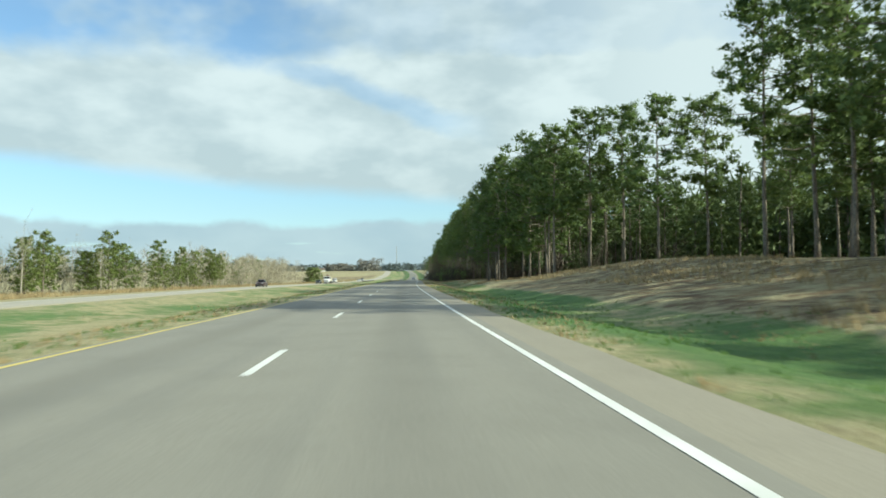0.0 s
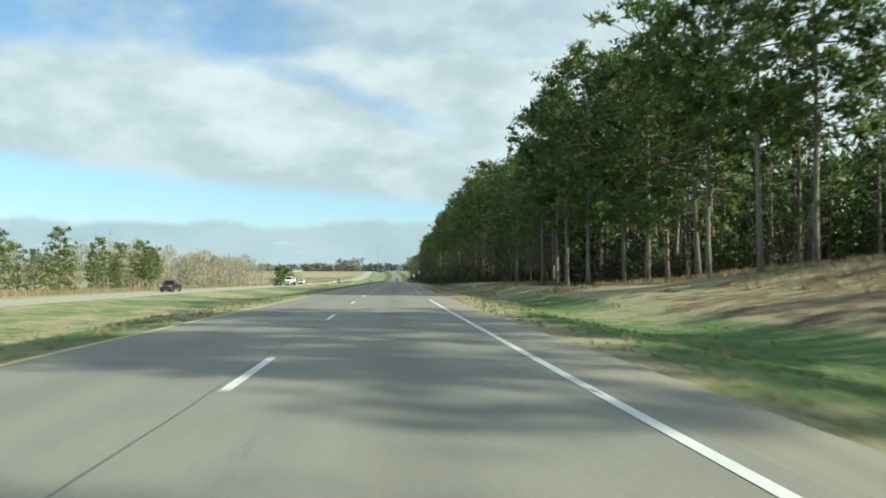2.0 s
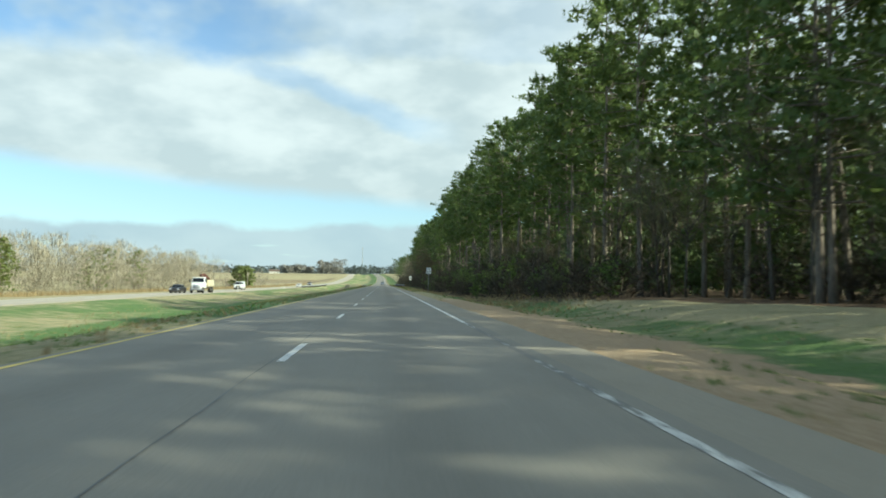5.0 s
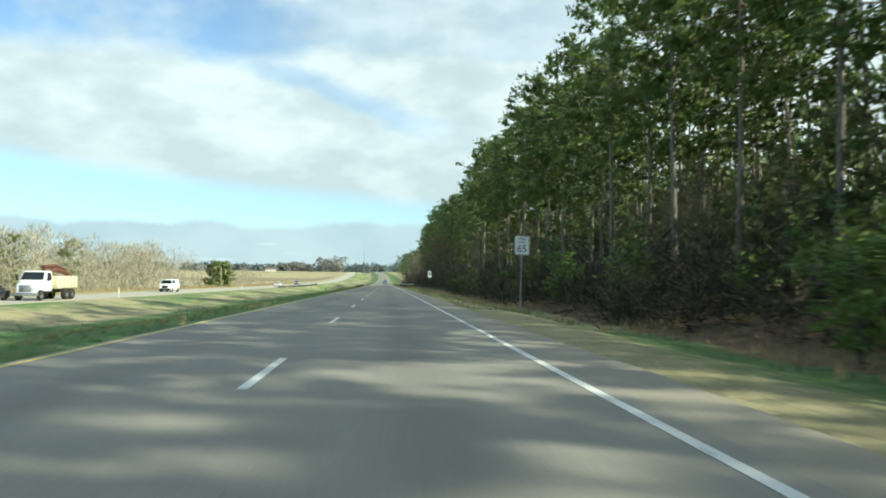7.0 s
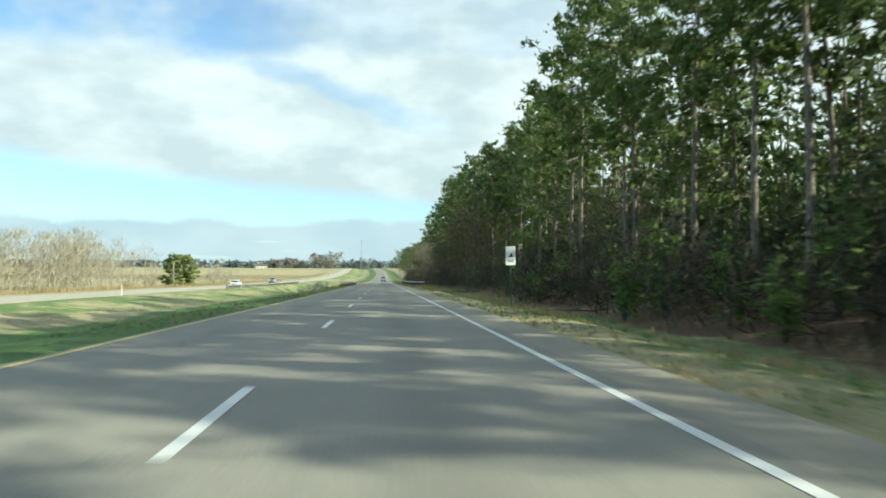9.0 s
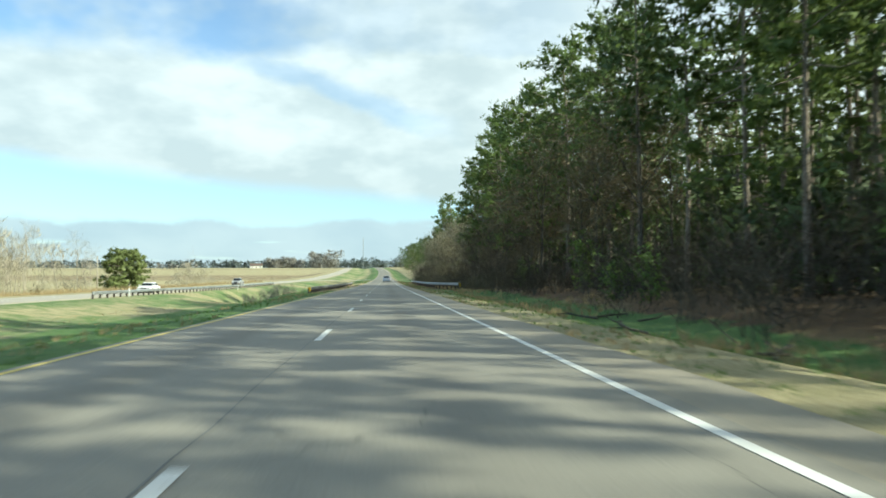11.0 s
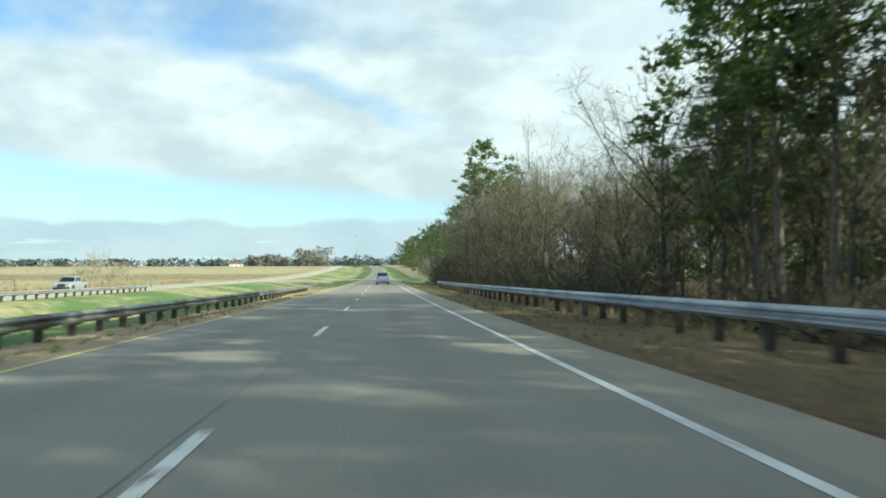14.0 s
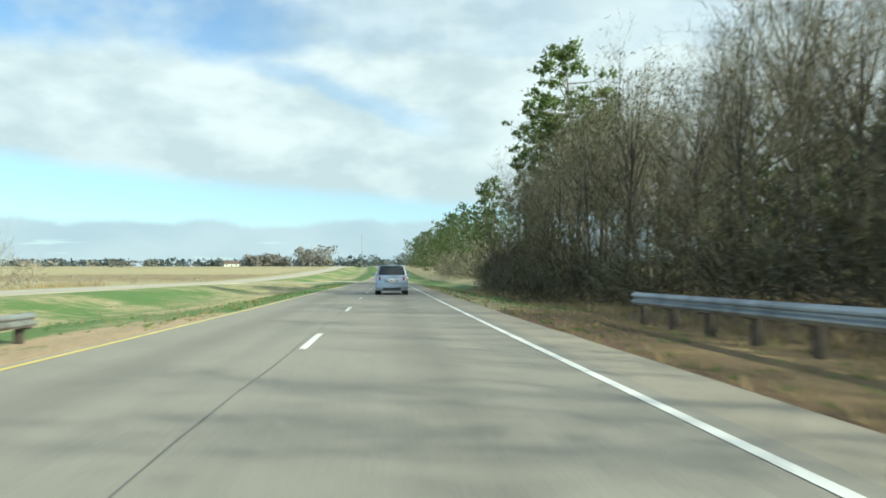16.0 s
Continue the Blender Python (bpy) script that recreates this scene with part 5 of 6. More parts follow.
# ---- vehicles, where they stand ----
def paint(name, colour, metal=0.3):
    m, n, b, _ = material(name, 0.28, metal)
    p = n.add("ShaderNodeTexCoord").outputs["Object"]
    f = n.math("MULTIPLY", n.span(n.noise(p, 2.0, 5.0), 0.4, 0.7), 0.25)
    sep = n.add("ShaderNodeSeparateXYZ")
    n.link(p, sep.inputs[0])
    grime = n.math("MULTIPLY", n.span(sep.outputs[2], 0.75, 0.35), 0.35)
    c = n.mix(f, colour, tuple(x * 0.8 for x in colour))
    n.link(n.mix(grime, c, (0.16, 0.14, 0.11)), b.inputs["Base Color"])
    b.inputs["Coat Weight"].default_value = 0.4
    return m


SILVER_BLUE = paint("silver_blue_paint", (0.36, 0.43, 0.52), 0.45)
WHITE_CAR = paint("white_car_paint", (0.75, 0.76, 0.76), 0.0)
BLACK_CAR = paint("dark_car_paint", (0.022, 0.025, 0.032), 0.2)
MAROON = paint("dark_maroon_paint", (0.055, 0.022, 0.024), 0.2)
SILVER = paint("silver_paint", (0.50, 0.51, 0.52), 0.5)
TYRE = plain("tyre_rubber", (0.022, 0.022, 0.022), 0.85, dirt=0.4, dark=(0.06, 0.055, 0.045))
RIM = plain("alloy_rim", (0.42, 0.43, 0.44), 0.35, 0.8, 0.3)
TRIM = plain("black_trim", (0.03, 0.03, 0.032), 0.6)
RED_LENS = plain("red_lens", (0.38, 0.012, 0.012), 0.18, 0.0, 0.1)
CLEAR_LENS = plain("clear_lens", (0.72, 0.74, 0.75), 0.12, 0.2, 0.1)
YELLOW_BOX = plain("faded_yellow_paint", (0.60, 0.54, 0.34), 0.6, 0.0, 0.6)
RUST_RED = plain("rusty_red_steel", (0.13, 0.045, 0.03), 0.75, 0.1, 0.6)


def make_glass():
    m, n, b, out = material("tinted_window", 0.04)
    b.inputs["Base Color"].default_value = (0.012, 0.015, 0.017, 1)
    b.inputs["Specular IOR Level"].default_value = 0.8
    return m


GLASS = make_glass()


def wheel(parent, x, y, r, w, side):
    h = Heap()
    prof = [(-w / 2, r * 0.62), (-w / 2, r * 0.90), (-w * 0.38, r), (w * 0.38, r), (w / 2, r * 0.90), (w / 2, r * 0.62)]
    n = 24
    rings = []
    for k in range(n + 1):
        a = 2 * math.pi * k / n
        rings.append([(px, pr * math.cos(a), pr * math.sin(a)) for px, pr in prof])
    h.loft(rings, close=False)
    tyre = part("wheel", h.mesh("tyre", TYRE, True), parent, "black tyre on its rim", pose(x, y, r))
    h = Heap()
    f = side * w * 0.36
    h.tube([(-side * w * 0.3, 0, 0), (f * 0.6, 0, 0)], [r * 0.63, r * 0.63], 20)
    for k in range(5):
        a = 2 * math.pi * k / 5
        c, s = math.cos(a), math.sin(a)
        h.tube([(f, c * r * 0.08, s * r * 0.08), (f, c * r * 0.6, s * r * 0.6)], [r * 0.09, r * 0.06], 5)
    h.tube([(f * 0.5, 0, 0), (f * 1.08, 0, 0)], [r * 0.16, r * 0.14], 10)
    part("rim", h.mesh("rim", RIM), tyre, "alloy rim")


def slab(rings_x, profile, mat, name, bev=0.05):
    """A side profile carried across the width; rings_x: (x, shrink)."""
    h = Heap()
    cy = sum(p[0] for p in profile) / len(profile)
    cz = sum(p[1] for p in profile) / len(profile)
    h.loft([[(x, cy + (y - cy) * k, cz + (z - cz) * k) for y, z in profile] for x, k in rings_x])
    return bevelled(h, name, mat, bev, 2)


def cabin(w0, w1, low, high, z0, z1, mat, name):
    """A tapered glasshouse shell: low, high are (rear, front) pairs."""
    h = Heap()
    h.loft([[(-w0, low[0], z0), (w0, low[0], z0), (w0, low[1], z0), (-w0, low[1], z0)], [(-w1, high[0], z1), (w1, high[0], z1), (w1, high[1], z1), (-w1, high[1], z1)]])
    return bevelled(h, name, mat, 0.07, 3)


def pane(corners, inset, mat, name, lift):
    """A glass pane laid just proud of a flat quad."""
    c = [Vector(p) for p in corners]
    mid = sum(c, Vector()) / 4
    nrm = (c[1] - c[0]).cross(c[3] - c[0]).normalized()
    q = [mid + (p - mid) * inset + nrm * lift for p in c]
    r = [p - nrm * 0.012 for p in q]
    h = Heap()
    h.loft([[tuple(p) for p in r], [tuple(p) for p in q]])
    return h.mesh(name, mat)


def car(kind, x, y, turn, mat, label, length=4.78, w=1.9, high=1.74, wheel_r=0.37):
    """A passenger vehicle facing +y before it is turned."""
    u = x - float(road_x(y))
    z = float(land(u, y)) + (0.02 if u < -20 else 0.0)
    ob = empty(kind, pose(x, y, z, 0, 0, turn), label, {"pickup_truck": "pickup", "van": "van", "sedan": "car"}.get(kind, "car"), "vehicles on the highway")
    L, W = length / 2, w / 2
    belt, bot = 0.62 * high if kind != "sedan" else 0.66 * high, 0.30
    bonnet = 0.58 * high if kind != "sedan" else 0.60 * high
    if kind == "suv":
        low, top = (-L + 0.10, L - 1.35), (-L + 0.34, L - 2.05)
    elif kind == "van":
        low, top = (-L + 0.06, L - 0.75), (-L + 0.14, L - 1.25)
    elif kind == "sedan":
        low, top = (-L + 0.65, L - 1.30), (-L + 1.45, L - 2.0)
    else:
        low, top = (-L + 2.0, L - 1.45), (-L + 2.2, L - 2.15)
    rear_belt = belt if kind != "sedan" else belt - 0.05
    prof = [(-L, bot + 0.12), (-L - 0.02, 0.62), (-L + 0.05, rear_belt), (low[1], belt), (L - 0.25, bonnet), (L - 0.02, bonnet - 0.22), (L, bot + 0.1), (L - 0.15, bot - 0.06), (-L + 0.15, bot - 0.06)]
    part("body", slab([(-W, 0.965), (-W + 0.07, 0.995), (0, 1.0), (W - 0.07, 0.995), (W, 0.965)], prof, mat, "body", 0.05), ob)
    w0, w1 = W - 0.06, W - 0.24
    part("cabin", cabin(w0, w1, low, top, belt - 0.04, high, mat, "cabin"), ob)
    zb, zt = belt + 0.0, high - 0.10

    def wall(yb0, yt0, k):
        return yb0 + (yt0 - yb0) * k

    k0, k1 = (zb - belt + 0.06) / (high - belt), (zt - belt) / (high - belt)
    xs0, xs1 = w0 + (w1 - w0) * k0, w0 + (w1 - w0) * k1
    r0, r1 = wall(low[0], top[0], k0), wall(low[0], top[0], k1)
    f0, f1 = wall(low[1], top[1], k0), wall(low[1], top[1], k1)
    part("rear_window", pane([(-xs0, r0, zb + 0.06), (xs0, r0, zb + 0.06), (xs1, r1, zt), (-xs1, r1, zt)], 0.90, GLASS, "rear_window", 0.006), ob, "dark rear window")
    part("windscreen", pane([(xs0, f0, zb + 0.06), (-xs0, f0, zb + 0.06), (-xs1, f1, zt), (xs1, f1, zt)], 0.93, GLASS, "windscreen", 0.006), ob, "dark windscreen")
    for s in (-1, 1):
        n = 1 if kind in ("pickup_truck",) else (3 if kind == "suv" else 2)
        for i in range(n):
            a, b = i / n + 0.015, (i + 1) / n - 0.015
            la, lb = r0 + (f0 - r0) * a, r0 + (f0 - r0) * b
            ta, tb = r1 + (f1 - r1) * a, r1 + (f1 - r1) * b
            q = [(s * xs0, lb, zb + 0.06), (s * xs0, la, zb + 0.06), (s * xs1, ta, zt), (s * xs1, tb, zt)]
            if s > 0:
                q = [q[1], q[0], q[3], q[2]]
            if not (kind == "van" and i == 0):
                part("side_window", pane(q, 0.93, GLASS, "side_window", 0.006), ob, "dark side window")
        h = Heap()
        h.tube([(s * (W - 0.05), f0 - 0.15, belt + 0.06), (s * (W + 0.09), f0 - 0.18, belt + 0.10)], [0.025, 0.025], 6)
        h.box(s * (W + 0.15) - 0.09, s * (W + 0.15) + 0.09, f0 - 0.24, f0 - 0.14, belt + 0.03, belt + 0.19)
        part("mirror", h.mesh("mirror", mat), ob, "door mirror")
        h = Heap()
        if kind == "suv":
            h.loft([[(s * (W - 0.02), -L + 0.20, 0.84), (s * (W - 0.30), -L + 0.02, 0.86), (s * (W - 0.30), -L + 0.05, 1.06), (s * (W - 0.05), -L + 0.22, 1.10)],
                    [(s * (W + 0.012), -L + 0.20, 0.84), (s * (W - 0.29), -L - 0.035, 0.86), (s * (W - 0.29), -L - 0.005, 1.06), (s * (W - 0.02), -L + 0.22, 1.10)]])
        else:
            h.box(s * (W - 0.12) - 0.10, s * (W - 0.12) + 0.10, -L - 0.03, -L + 0.08, 0.62, 0.92)
        part("tail_light", h.mesh("tail_light", RED_LENS), ob, "red tail light")
        h = Heap()
        h.box(s * (W - 0.26) - 0.17, s * (W - 0.26) + 0.17, L - 0.16, L + 0.012, bonnet - 0.24, bonnet - 0.08)
        part("headlight", bevelled(h, "headlight", CLEAR_LENS, 0.03, 2), ob, "clear headlight")
        for yy in (-L + 0.92, L - 0.95):
            wheel(ob, s * (W - 0.12), yy, wheel_r, 0.22, s)
            h = Heap()
            h.tube([(s * (W - 0.30), yy, wheel_r), (s * (W + 0.004), yy, wheel_r)], [wheel_r + 0.06] * 2, 22)
            part("wheel_arch", h.mesh("wheel_arch", TRIM), ob, "dark wheel arch")
    for yy, sgn, nm in ((-L, -1, "rear_bumper"), (L, 1, "front_bumper")):
        h = Heap()
        h.box(-W + 0.04, W - 0.04, yy - 0.05, yy + 0.05, bot - 0.04, 0.58)
        part(nm, bevelled(h, nm, TRIM if kind in ("pickup_truck", "van") else mat, 0.045, 2), ob)
    h = Heap()
    h.box(-0.45, 0.45, L - 0.03, L + 0.03, 0.62, bonnet - 0.12)
    part("grille", bevelled(h, "grille", TRIM, 0.02, 1), ob, "black grille")
    if kind == "suv":
        h = Heap()
        h.box(-0.52, 0.52, -L - 0.065, -L - 0.045, 0.30, 0.42)
        part("bumper_insert", h.mesh("bumper_insert", TRIM), ob, "black lower bumper insert")
        h = Heap()
        h.box(-0.36, 0.36, -L - 0.045, -L + 0.02, 0.76, 0.96)
        part("plate_recess", bevelled(h, "plate_recess", SILVER, 0.012, 1), ob, "pale tailgate garnish")
        h = Heap()
        h.box(-0.153, 0.153, -L - 0.056, -L - 0.046, 0.78, 0.93)
        pl = part("number_plate", h.mesh("number_plate", SIGN_WHITE), ob, "pale number plate")
        h = Heap()
        h.box(-0.11, 0.11, -L - 0.06, -L - 0.0565, 0.835, 0.875)
        part("bar", h.mesh("bar", TRIM), pl, "dark bar")
        for s in (-1, 1):
            h = Heap()
            h.tube([(s * (w1 - 0.06), top[0] + 0.25, high - 0.01), (s * (w1 - 0.06), top[0] + 0.35, high + 0.06), (s * (w1 - 0.06), top[1] - 0.35, high + 0.06), (s * (w1 - 0.06), top[1] - 0.2, high - 0.01)], [0.02] * 4, 6)
            part("roof_rail", h.mesh("roof_rail", TRIM), ob, "black roof rail")
        h = Heap()
        h.box(-w1 + 0.05, w1 - 0.05, top[0] - 0.16, top[0] + 0.1, high - 0.05, high - 0.015)
        part("spoiler", bevelled(h, "spoiler", mat, 0.012, 1), ob)
    if kind == "pickup_truck":
        h = Heap()
        h.box(-W + 0.10, W - 0.10, -L + 0.10, low[0] - 0.05, belt - 0.02, belt + 0.006)
        part("bed", h.mesh("bed", TRIM), ob, "dark open load bed")
    return ob


def boom_truck(x, y):
    u = x - float(road_x(y))
    ob = empty("boom_truck", pose(x, y, float(land(u, y)) + 0.02, 0, 0, 180), "white-cab work truck with yellow body and folded rusty boom", "truck", "vehicles on the highway")
    h = Heap()
    h.loft([[(-1.15, 1.3, 0.9), (1.15, 1.3, 0.9), (1.15, 2.9, 0.9), (-1.15, 2.9, 0.9)], [(-1.2, 1.3, 1.9), (1.2, 1.3, 1.9), (1.2, 3.05, 1.9), (-1.2, 3.05, 1.9)],
            [(-1.05, 1.35, 2.85), (1.05, 1.35, 2.85), (1.05, 2.5, 2.85), (-1.05, 2.5, 2.85)]])
    part("cab", bevelled(h, "cab", WHITE_CAR, 0.08, 2), ob, "white cab")
    h = Heap()
    h.loft([[(-1.0, 2.9, 0.75), (1.0, 2.9, 0.75), (1.0, 2.9, 1.85), (-1.0, 2.9, 1.85)], [(-0.85, 4.3, 0.75), (0.85, 4.3, 0.75), (0.85, 4.25, 1.6), (-0.85, 4.25, 1.6)]])
    part("bonnet", bevelled(h, "bonnet", WHITE_CAR, 0.10, 3), ob, "white sloping bonnet")
    h = Heap()
    h.box(-0.55, 0.55, 4.22, 4.32, 0.85, 1.5)
    part("grille", bevelled(h, "grille", RIM, 0.02, 1), ob, "chrome grille")
    h = Heap()
    h.box(-1.15, 1.15, 4.2, 4.45, 0.5, 0.78)
    part("front_bumper", bevelled(h, "front_bumper", RIM, 0.04, 2), ob, "chrome bumper")
    part("windscreen", pane([(1.17, 3.03, 1.95), (-1.17, 3.03, 1.95), (-1.06, 2.55, 2.75), (1.06, 2.55, 2.75)], 0.9, GLASS, "windscreen", 0.02), ob, "dark windscreen")
    for s in (-1, 1):
        q = [(s * 1.2, 2.6, 1.95), (s * 1.2, 1.55, 1.95), (s * 1.07, 1.6, 2.7), (s * 1.07, 2.35, 2.7)]
        if s > 0:
            q = [q[1], q[0], q[3], q[2]]
        part("side_window", pane(q, 0.9, GLASS, "side_window", 0.02), ob, "dark side window")
        h = Heap()
        h.box(s * 0.72 - 0.14, s * 0.72 + 0.14, 4.12, 4.30, 1.0, 1.25)
        part("headlight", bevelled(h, "headlight", CLEAR_LENS, 0.03, 1), ob, "clear headlight")
        h = Heap()
        h.tube([(s * 1.15, 2.7, 2.0), (s * 1.45, 2.85, 2.1)], [0.02, 0.02], 5)
        h.box(s * 1.47 - 0.1, s * 1.47 + 0.1, 2.82, 2.9, 1.9, 2.5)
        part("mirror", h.mesh("mirror", TRIM), ob, "tall door mirror")
        wheel(ob, s * 1.0, 3.4, 0.52, 0.3, s)
        for yy in (-2.0, -3.35):
            wheel(ob, s * 0.98, yy, 0.52, 0.5, s)
    h = Heap()
    for s in (-1, 1):
        h.box(s * 0.45 - 0.06, s * 0.45 + 0.06, -4.3, 3.9, 0.72, 0.98)
    part("chassis", h.mesh("chassis", TRIM), ob, "dark chassis rails")
    h = Heap()
    h.box(-1.22, 1.22, -4.4, 0.35, 1.15, 2.35)
    box = part("load_body", bevelled(h, "load_body", YELLOW_BOX, 0.04, 1), ob, "faded yellow load body")
    for s in (-1, 1):
        for k in range(6):
            h = Heap()
            yy = -4.2 + k * 0.86
            h.box(s * 1.22 - 0.04, s * 1.22 + 0.04, yy, yy + 0.09, 1.15, 2.38)
            part("stake", h.mesh("stake", WHITE_CAR), box, "pale upright stake")
    h = Heap()
    h.box(-0.6, 0.6, 0.5, 1.15, 1.0, 2.6)
    part("boom_base", bevelled(h, "boom_base", RUST_RED, 0.05, 1), ob, "rusty boom base")
    h = Heap()
    h.tube([(0, 0.8, 2.5), (0.1, 0.4, 3.2), (0.1, -2.0, 3.35), (0.1, -4.2, 3.0)], [0.30, 0.28, 0.24, 0.20], 6)
    part("boom", h.mesh("boom", RUST_RED), ob, "folded rusty red boom")
    h = Heap()
    h.tube([(-0.35, 0.9, 2.5), (-0.35, -1.0, 3.0), (-0.3, -3.6, 2.7), (-0.2, -4.4, 2.5)], [0.20, 0.22, 0.2, 0.3], 6)
    part("grapple_arm", h.mesh("grapple_arm", RUST_RED), ob, "rusty grapple arm")
    return ob


def build_vehicles():
    car("suv", 0.42, 555.2, -0.0, SILVER_BLUE, "silver-blue sport utility vehicle on the lane ahead", 4.78, 1.91, 1.75, 0.38)
    boom_truck(-33.2, 297.0)
    car("sedan", -36.2, 292.0, 180, BLACK_CAR, "dark car on the opposite carriageway", 4.7, 1.82, 1.5, 0.33)
    car("van", -36.3, 350.0, 180, WHITE_CAR, "white panel van on the opposite carriageway", 5.3, 1.98, 2.1, 0.36)
    car("pickup_truck", -36.3, 185.0, 180, MAROON, "dark pickup truck on the opposite carriageway", 5.5, 1.95, 1.85, 0.39)
    car("sedan", -33.0, 456.0, 180, WHITE_CAR, "white car on the opposite carriageway", 4.7, 1.82, 1.48, 0.33)
    car("pickup_truck", -36.6, 537.0, 180, SILVER, "silver pickup truck on the opposite carriageway", 5.5, 1.95, 1.85, 0.39)


build_vehicles()


# ---- far buildings and mast ----
ROOF = plain("brown_roofing", (0.13, 0.095, 0.08), 0.85, 0, 0.4, 1.5)
SIDING = plain("white_siding", (0.70, 0.69, 0.64), 0.7, 0, 0.3, 1.0)


def farmhouse(x, y, w, d, hgt, turn, label):
    ob = empty("farmhouse", pose(x, y, ground(x, y) - 0.3, 0, 0, turn), label, "house", "far farm buildings")
    h = Heap()
    h.box(-w / 2, w / 2, -d / 2, d / 2, 0, hgt)
    h.loft([[(-w / 2, -d / 2, hgt), (-w / 2, d / 2, hgt), (-w / 2, 0, hgt + d * 0.30)], [(w / 2, -d / 2, hgt), (w / 2, d / 2, hgt), (w / 2, 0, hgt + d * 0.30)]])
    part("wall", h.mesh("wall", SIDING), ob, "white siding walls")
    h = Heap()
    for s in (-1, 1):
        e = 0.5
        h.loft([[(-w / 2 - e, s * (d / 2 + e), hgt - 0.28), (-w / 2 - e, 0, hgt + d * 0.30 + 0.05), (-w / 2 - e, 0, hgt + d * 0.30 + 0.25), (-w / 2 - e, s * (d / 2 + e), hgt - 0.08)],
                [(w / 2 + e, s * (d / 2 + e), hgt - 0.28), (w / 2 + e, 0, hgt + d * 0.30 + 0.05), (w / 2 + e, 0, hgt + d * 0.30 + 0.25), (w / 2 + e, s * (d / 2 + e), hgt - 0.08)]])
    part("roof", h.mesh("roof", ROOF), ob, "brown gabled roof")
    for k in (-0.33, 0.33):
        h = Heap()
        h.box(w * k - 0.6, w * k + 0.6, -d / 2 - 0.04, -d / 2 + 0.05, 1.2, 2.5)
        part("window", h.mesh("window", GLASS), ob, "dark window")
    h = Heap()
    h.box(-0.5, 0.5, -d / 2 - 0.05, -d / 2 + 0.05, 0.3, 2.4)
    part("door", h.mesh("door", ROOF), ob, "brown door")


farmhouse(-165, 1310, 15, 9, 3.6, 8, "white farmhouse with brown roof on the far field")


def mast(x, y, high):
    ob = empty("radio_mast", pose(x, y, ground(x, y)), "thin lattice radio mast on the horizon", "mast")
    r = 0.9
    legs = [(r * math.cos(a), r * math.sin(a)) for a in (0.3, 2.4, 4.5)]
    for lx, ly in legs:
        h = Heap()
        h.tube([(lx, ly, -0.5), (lx * 0.7, ly * 0.7, high)], [0.16, 0.12], 4)
        part("leg", h.mesh("leg", POST_STEEL), ob)
    n = 18
    for k in range(n):
        h = Heap()
        for i in range(3):
            a, b = legs[i], legs[(i + 1) % 3]
            s0, s1 = 1 - 0.3 * k / n, 1 - 0.3 * (k + 1) / n
            h.tube([(a[0] * s0, a[1] * s0, high * k / n), (b[0] * s1, b[1] * s1, high * (k + 1) / n)], [0.07, 0.07], 3)
        part("brace", h.mesh("brace", POST_STEEL), ob)


mast(-44, 1815, 62)


def utility_pole(x, y, high):
    ob = empty("utility_pole", pose(x, y, ground(x, y), 0.6, -0.5, 0), "weathered wooden utility pole beside the opposite road", "utility pole")
    h = Heap()
    h.tube([(0, 0, -0.6), (0, 0, high * 0.5), (0, 0, high)], [0.17, 0.15, 0.12], 10)
    part("shaft", h.mesh("shaft", PALE_BARK, True), ob, "grey timber shaft")
    h = Heap()
    h.tube([(0, 0, high - 0.02), (0, 0, high + 0.05)], [0.135, 0.06], 10)
    part("cap", h.mesh("cap", POST_STEEL), ob, "metal cap")


utility_pole(-65.1, 522.6, 9.0)


# ---- grass and litter ----
def tufts(name, label, spots, blades, high, wide, mat, seed):
    """Grass as one object: a few bent blades at each spot."""
    rng = np.random.default_rng(seed)
    base = np.repeat(np.array([(x, y, ground(x, y) - 0.02) for x, y in spots]), blades, 0)
    m = len(base)
    a = rng.random(m) * 6.283
    ln = high * (0.5 + 0.9 * rng.random(m))
    lean = rng.normal(size=(m, 2)) * 0.35
    off = rng.normal(size=(m, 2)) * wide * 2.0
    p = base.copy()
    p[:, :2] += off
    s = np.stack([np.cos(a), np.sin(a), np.zeros(m)], 1) * wide * (0.5 + rng.random((m, 1)))
    tip = p + np.concatenate([lean * ln[:, None], ln[:, None]], 1)
    v = np.stack([p - s, p + s, tip], 1).reshape(-1, 3)
    f = np.arange(3 * m).reshape(-1, 3)
    tagged(new(name, mesh_of(name, v, f, mat)), label, "grass", kind="stuff")


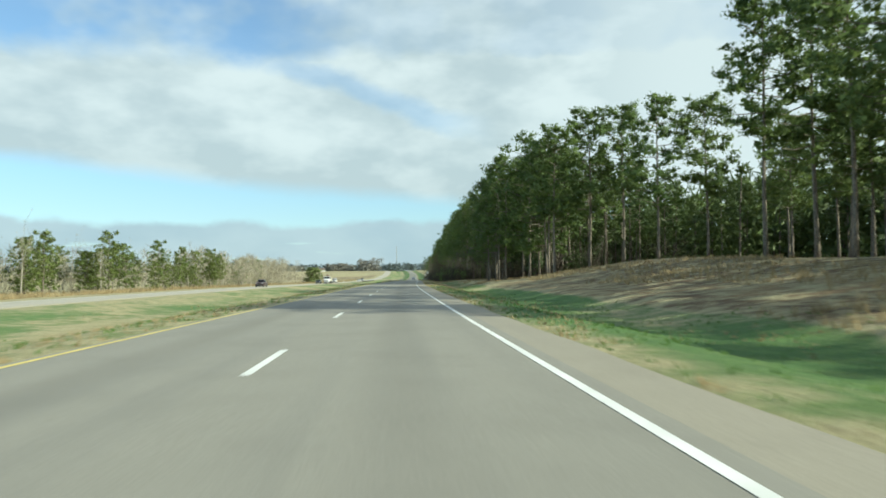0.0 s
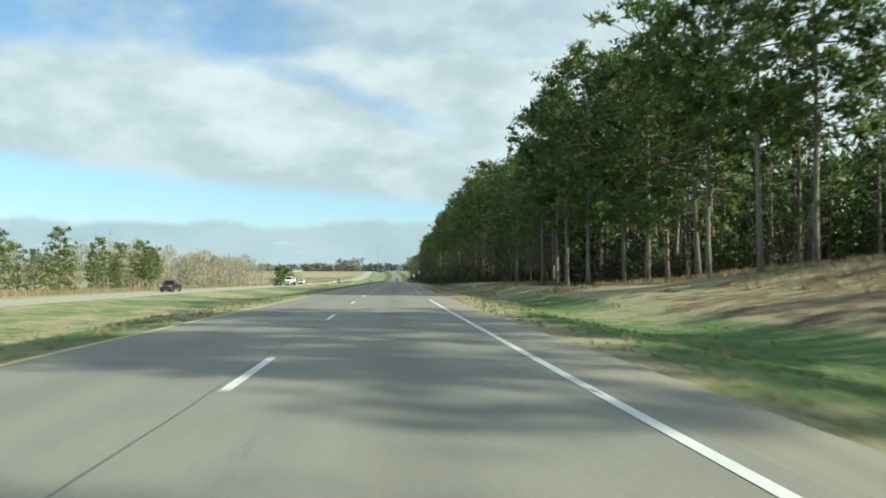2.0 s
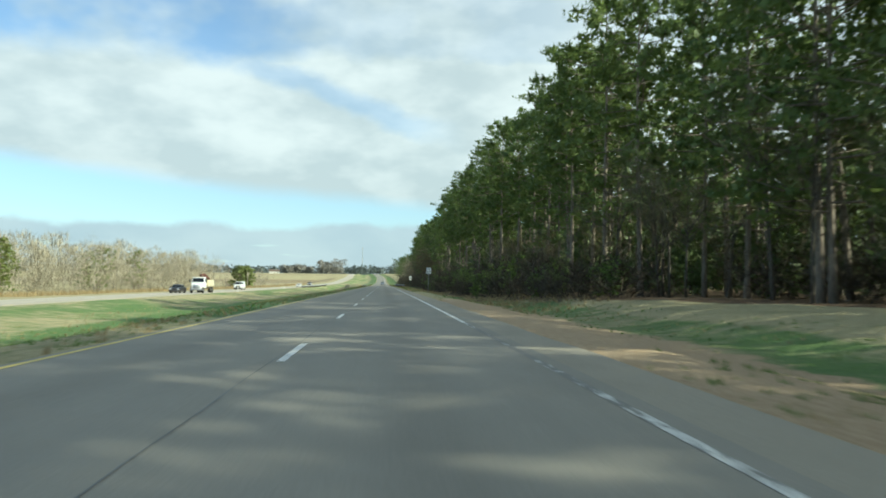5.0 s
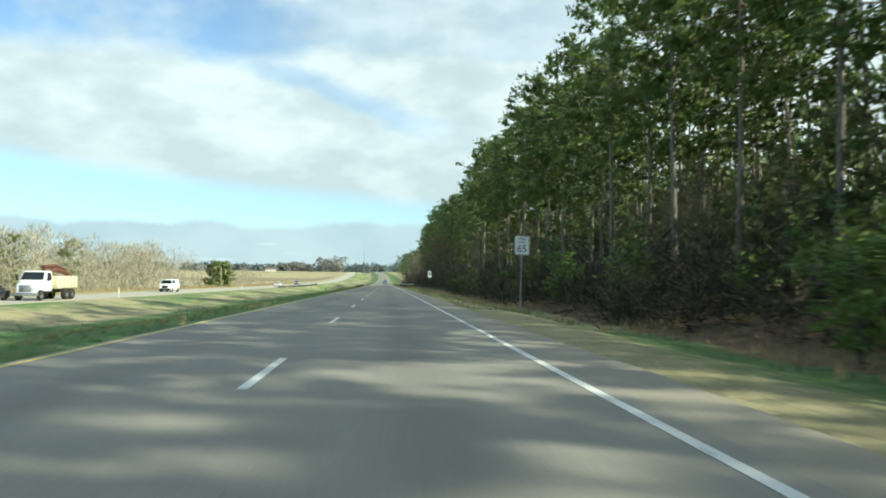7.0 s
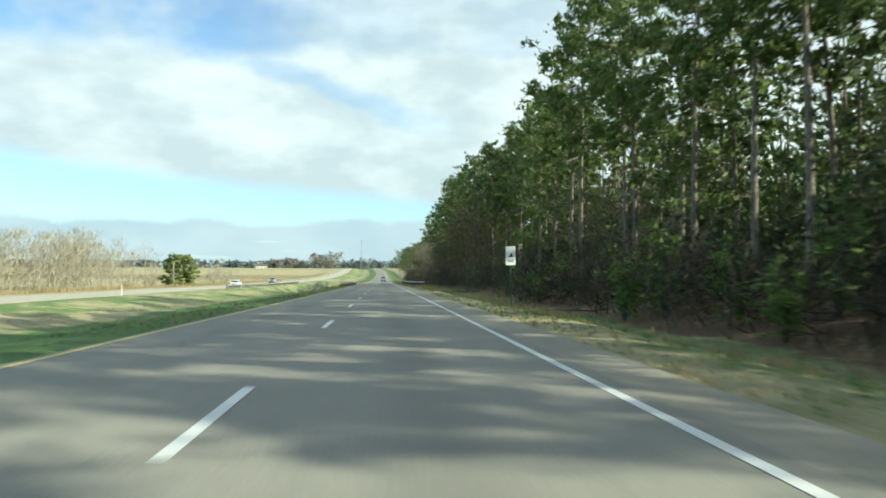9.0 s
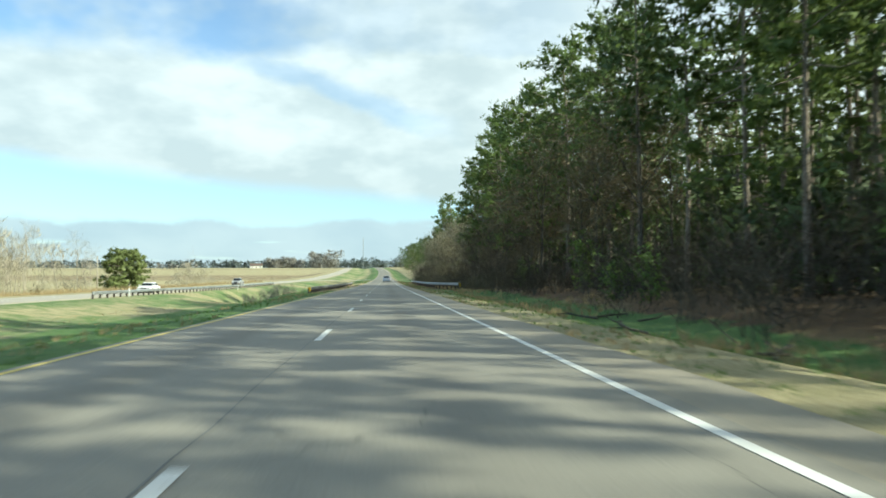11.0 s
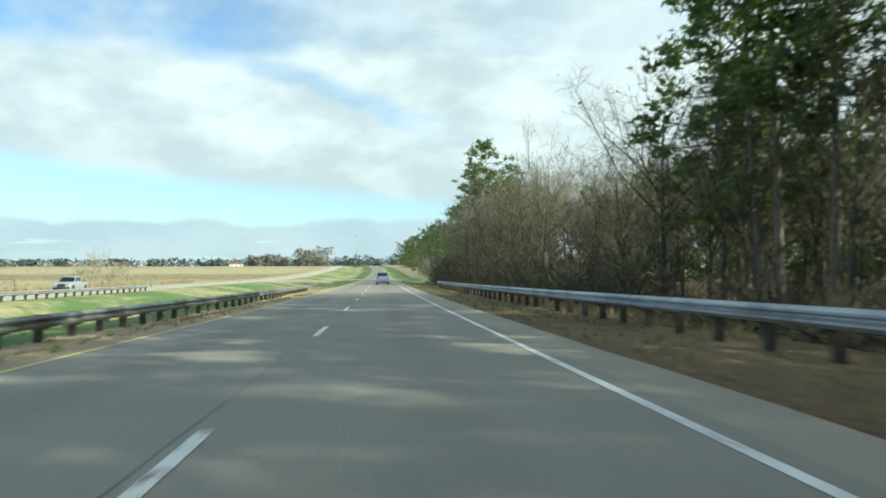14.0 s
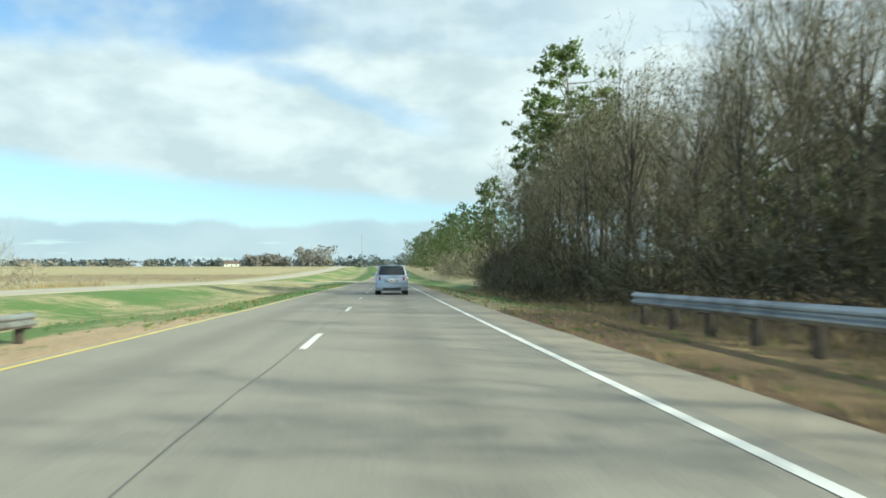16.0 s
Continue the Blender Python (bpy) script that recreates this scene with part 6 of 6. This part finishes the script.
def build_grass():
    r = random.Random(12)

    def scatter(n, y0, y1, u0, u1, keep):
        out = []
        while len(out) < n:
            y, u = y0 + (y1 - y0) * r.random(), u0 + (u1 - u0) * r.random() ** 1.3
            x = u + float(road_x(y))
            if noise.noise((x * 0.11, y * 0.06, 5.0)) + 0.35 * noise.noise((x * 0.5, y * 0.4, 2.0)) > keep:
                out.append((x, y))
        return out

    tufts("verge_grass", "short green grass on the right verge", scatter(10000, 2, 600, 5.1, 14.0, -0.25), 4, 0.09, 0.02, BLADES, 1)
    tufts("verge_straw", "dead straw-coloured grass on the right verge", scatter(5000, 2, 600, 4.95, 13.0, 0.05), 3, 0.13, 0.02, STRAW, 2)
    tufts("median_grass", "short green grass along the median", scatter(9000, 2, 600, -3.9, -16.0, -0.3), 4, 0.09, 0.02, BLADES, 3)
    tufts("median_straw", "dead straw-coloured grass in the median", scatter(7000, 2, 600, -3.8, -20.0, 0.0), 3, 0.14, 0.02, STRAW, 4)
    tufts("bank_straw", "tall dead grass tufts on the bank", scatter(3500, 8, 170, 13.0, 40.0, 0.05), 5, 0.35, 0.03, STRAW, 5)
    tufts("broomsedge", "tall tawny broomsedge beyond the opposite road", scatter(9000, 90, 640, -46.0, -90.0, -0.15), 4, 0.9, 0.06, STRAW, 6)
    tufts("wood_edge_grass", "dead grass under the wood's edge", scatter(5000, 200, 600, 8.5, 15.0, -0.1), 4, 0.3, 0.025, STRAW, 7)
    for k in range(18):
        y = 205 + 210 * r.random()
        x = 8.6 + 4.5 * r.random() + float(road_x(y))
        h = Heap()
        ln = 1.2 + 2.0 * r.random()
        h.tube([(0, 0, 0.05), (ln * 0.4, 0.1, 0.12), (ln * 0.75, -0.05, 0.16), (ln, 0.15, 0.10)], [0.05, 0.045, 0.03, 0.01], 5)
        h.tube([(ln * 0.4, 0.1, 0.12), (ln * 0.6, 0.5, 0.3)], [0.03, 0.008], 4)
        b = empty("fallen_branch", pose(x, y, ground(x, y), 0, 0, r.random() * 360), "fallen grey branch at the wood's edge", "branch", "fallen branches")
        part("limb", h.mesh("limb", GREY_BARK), b)


build_grass()
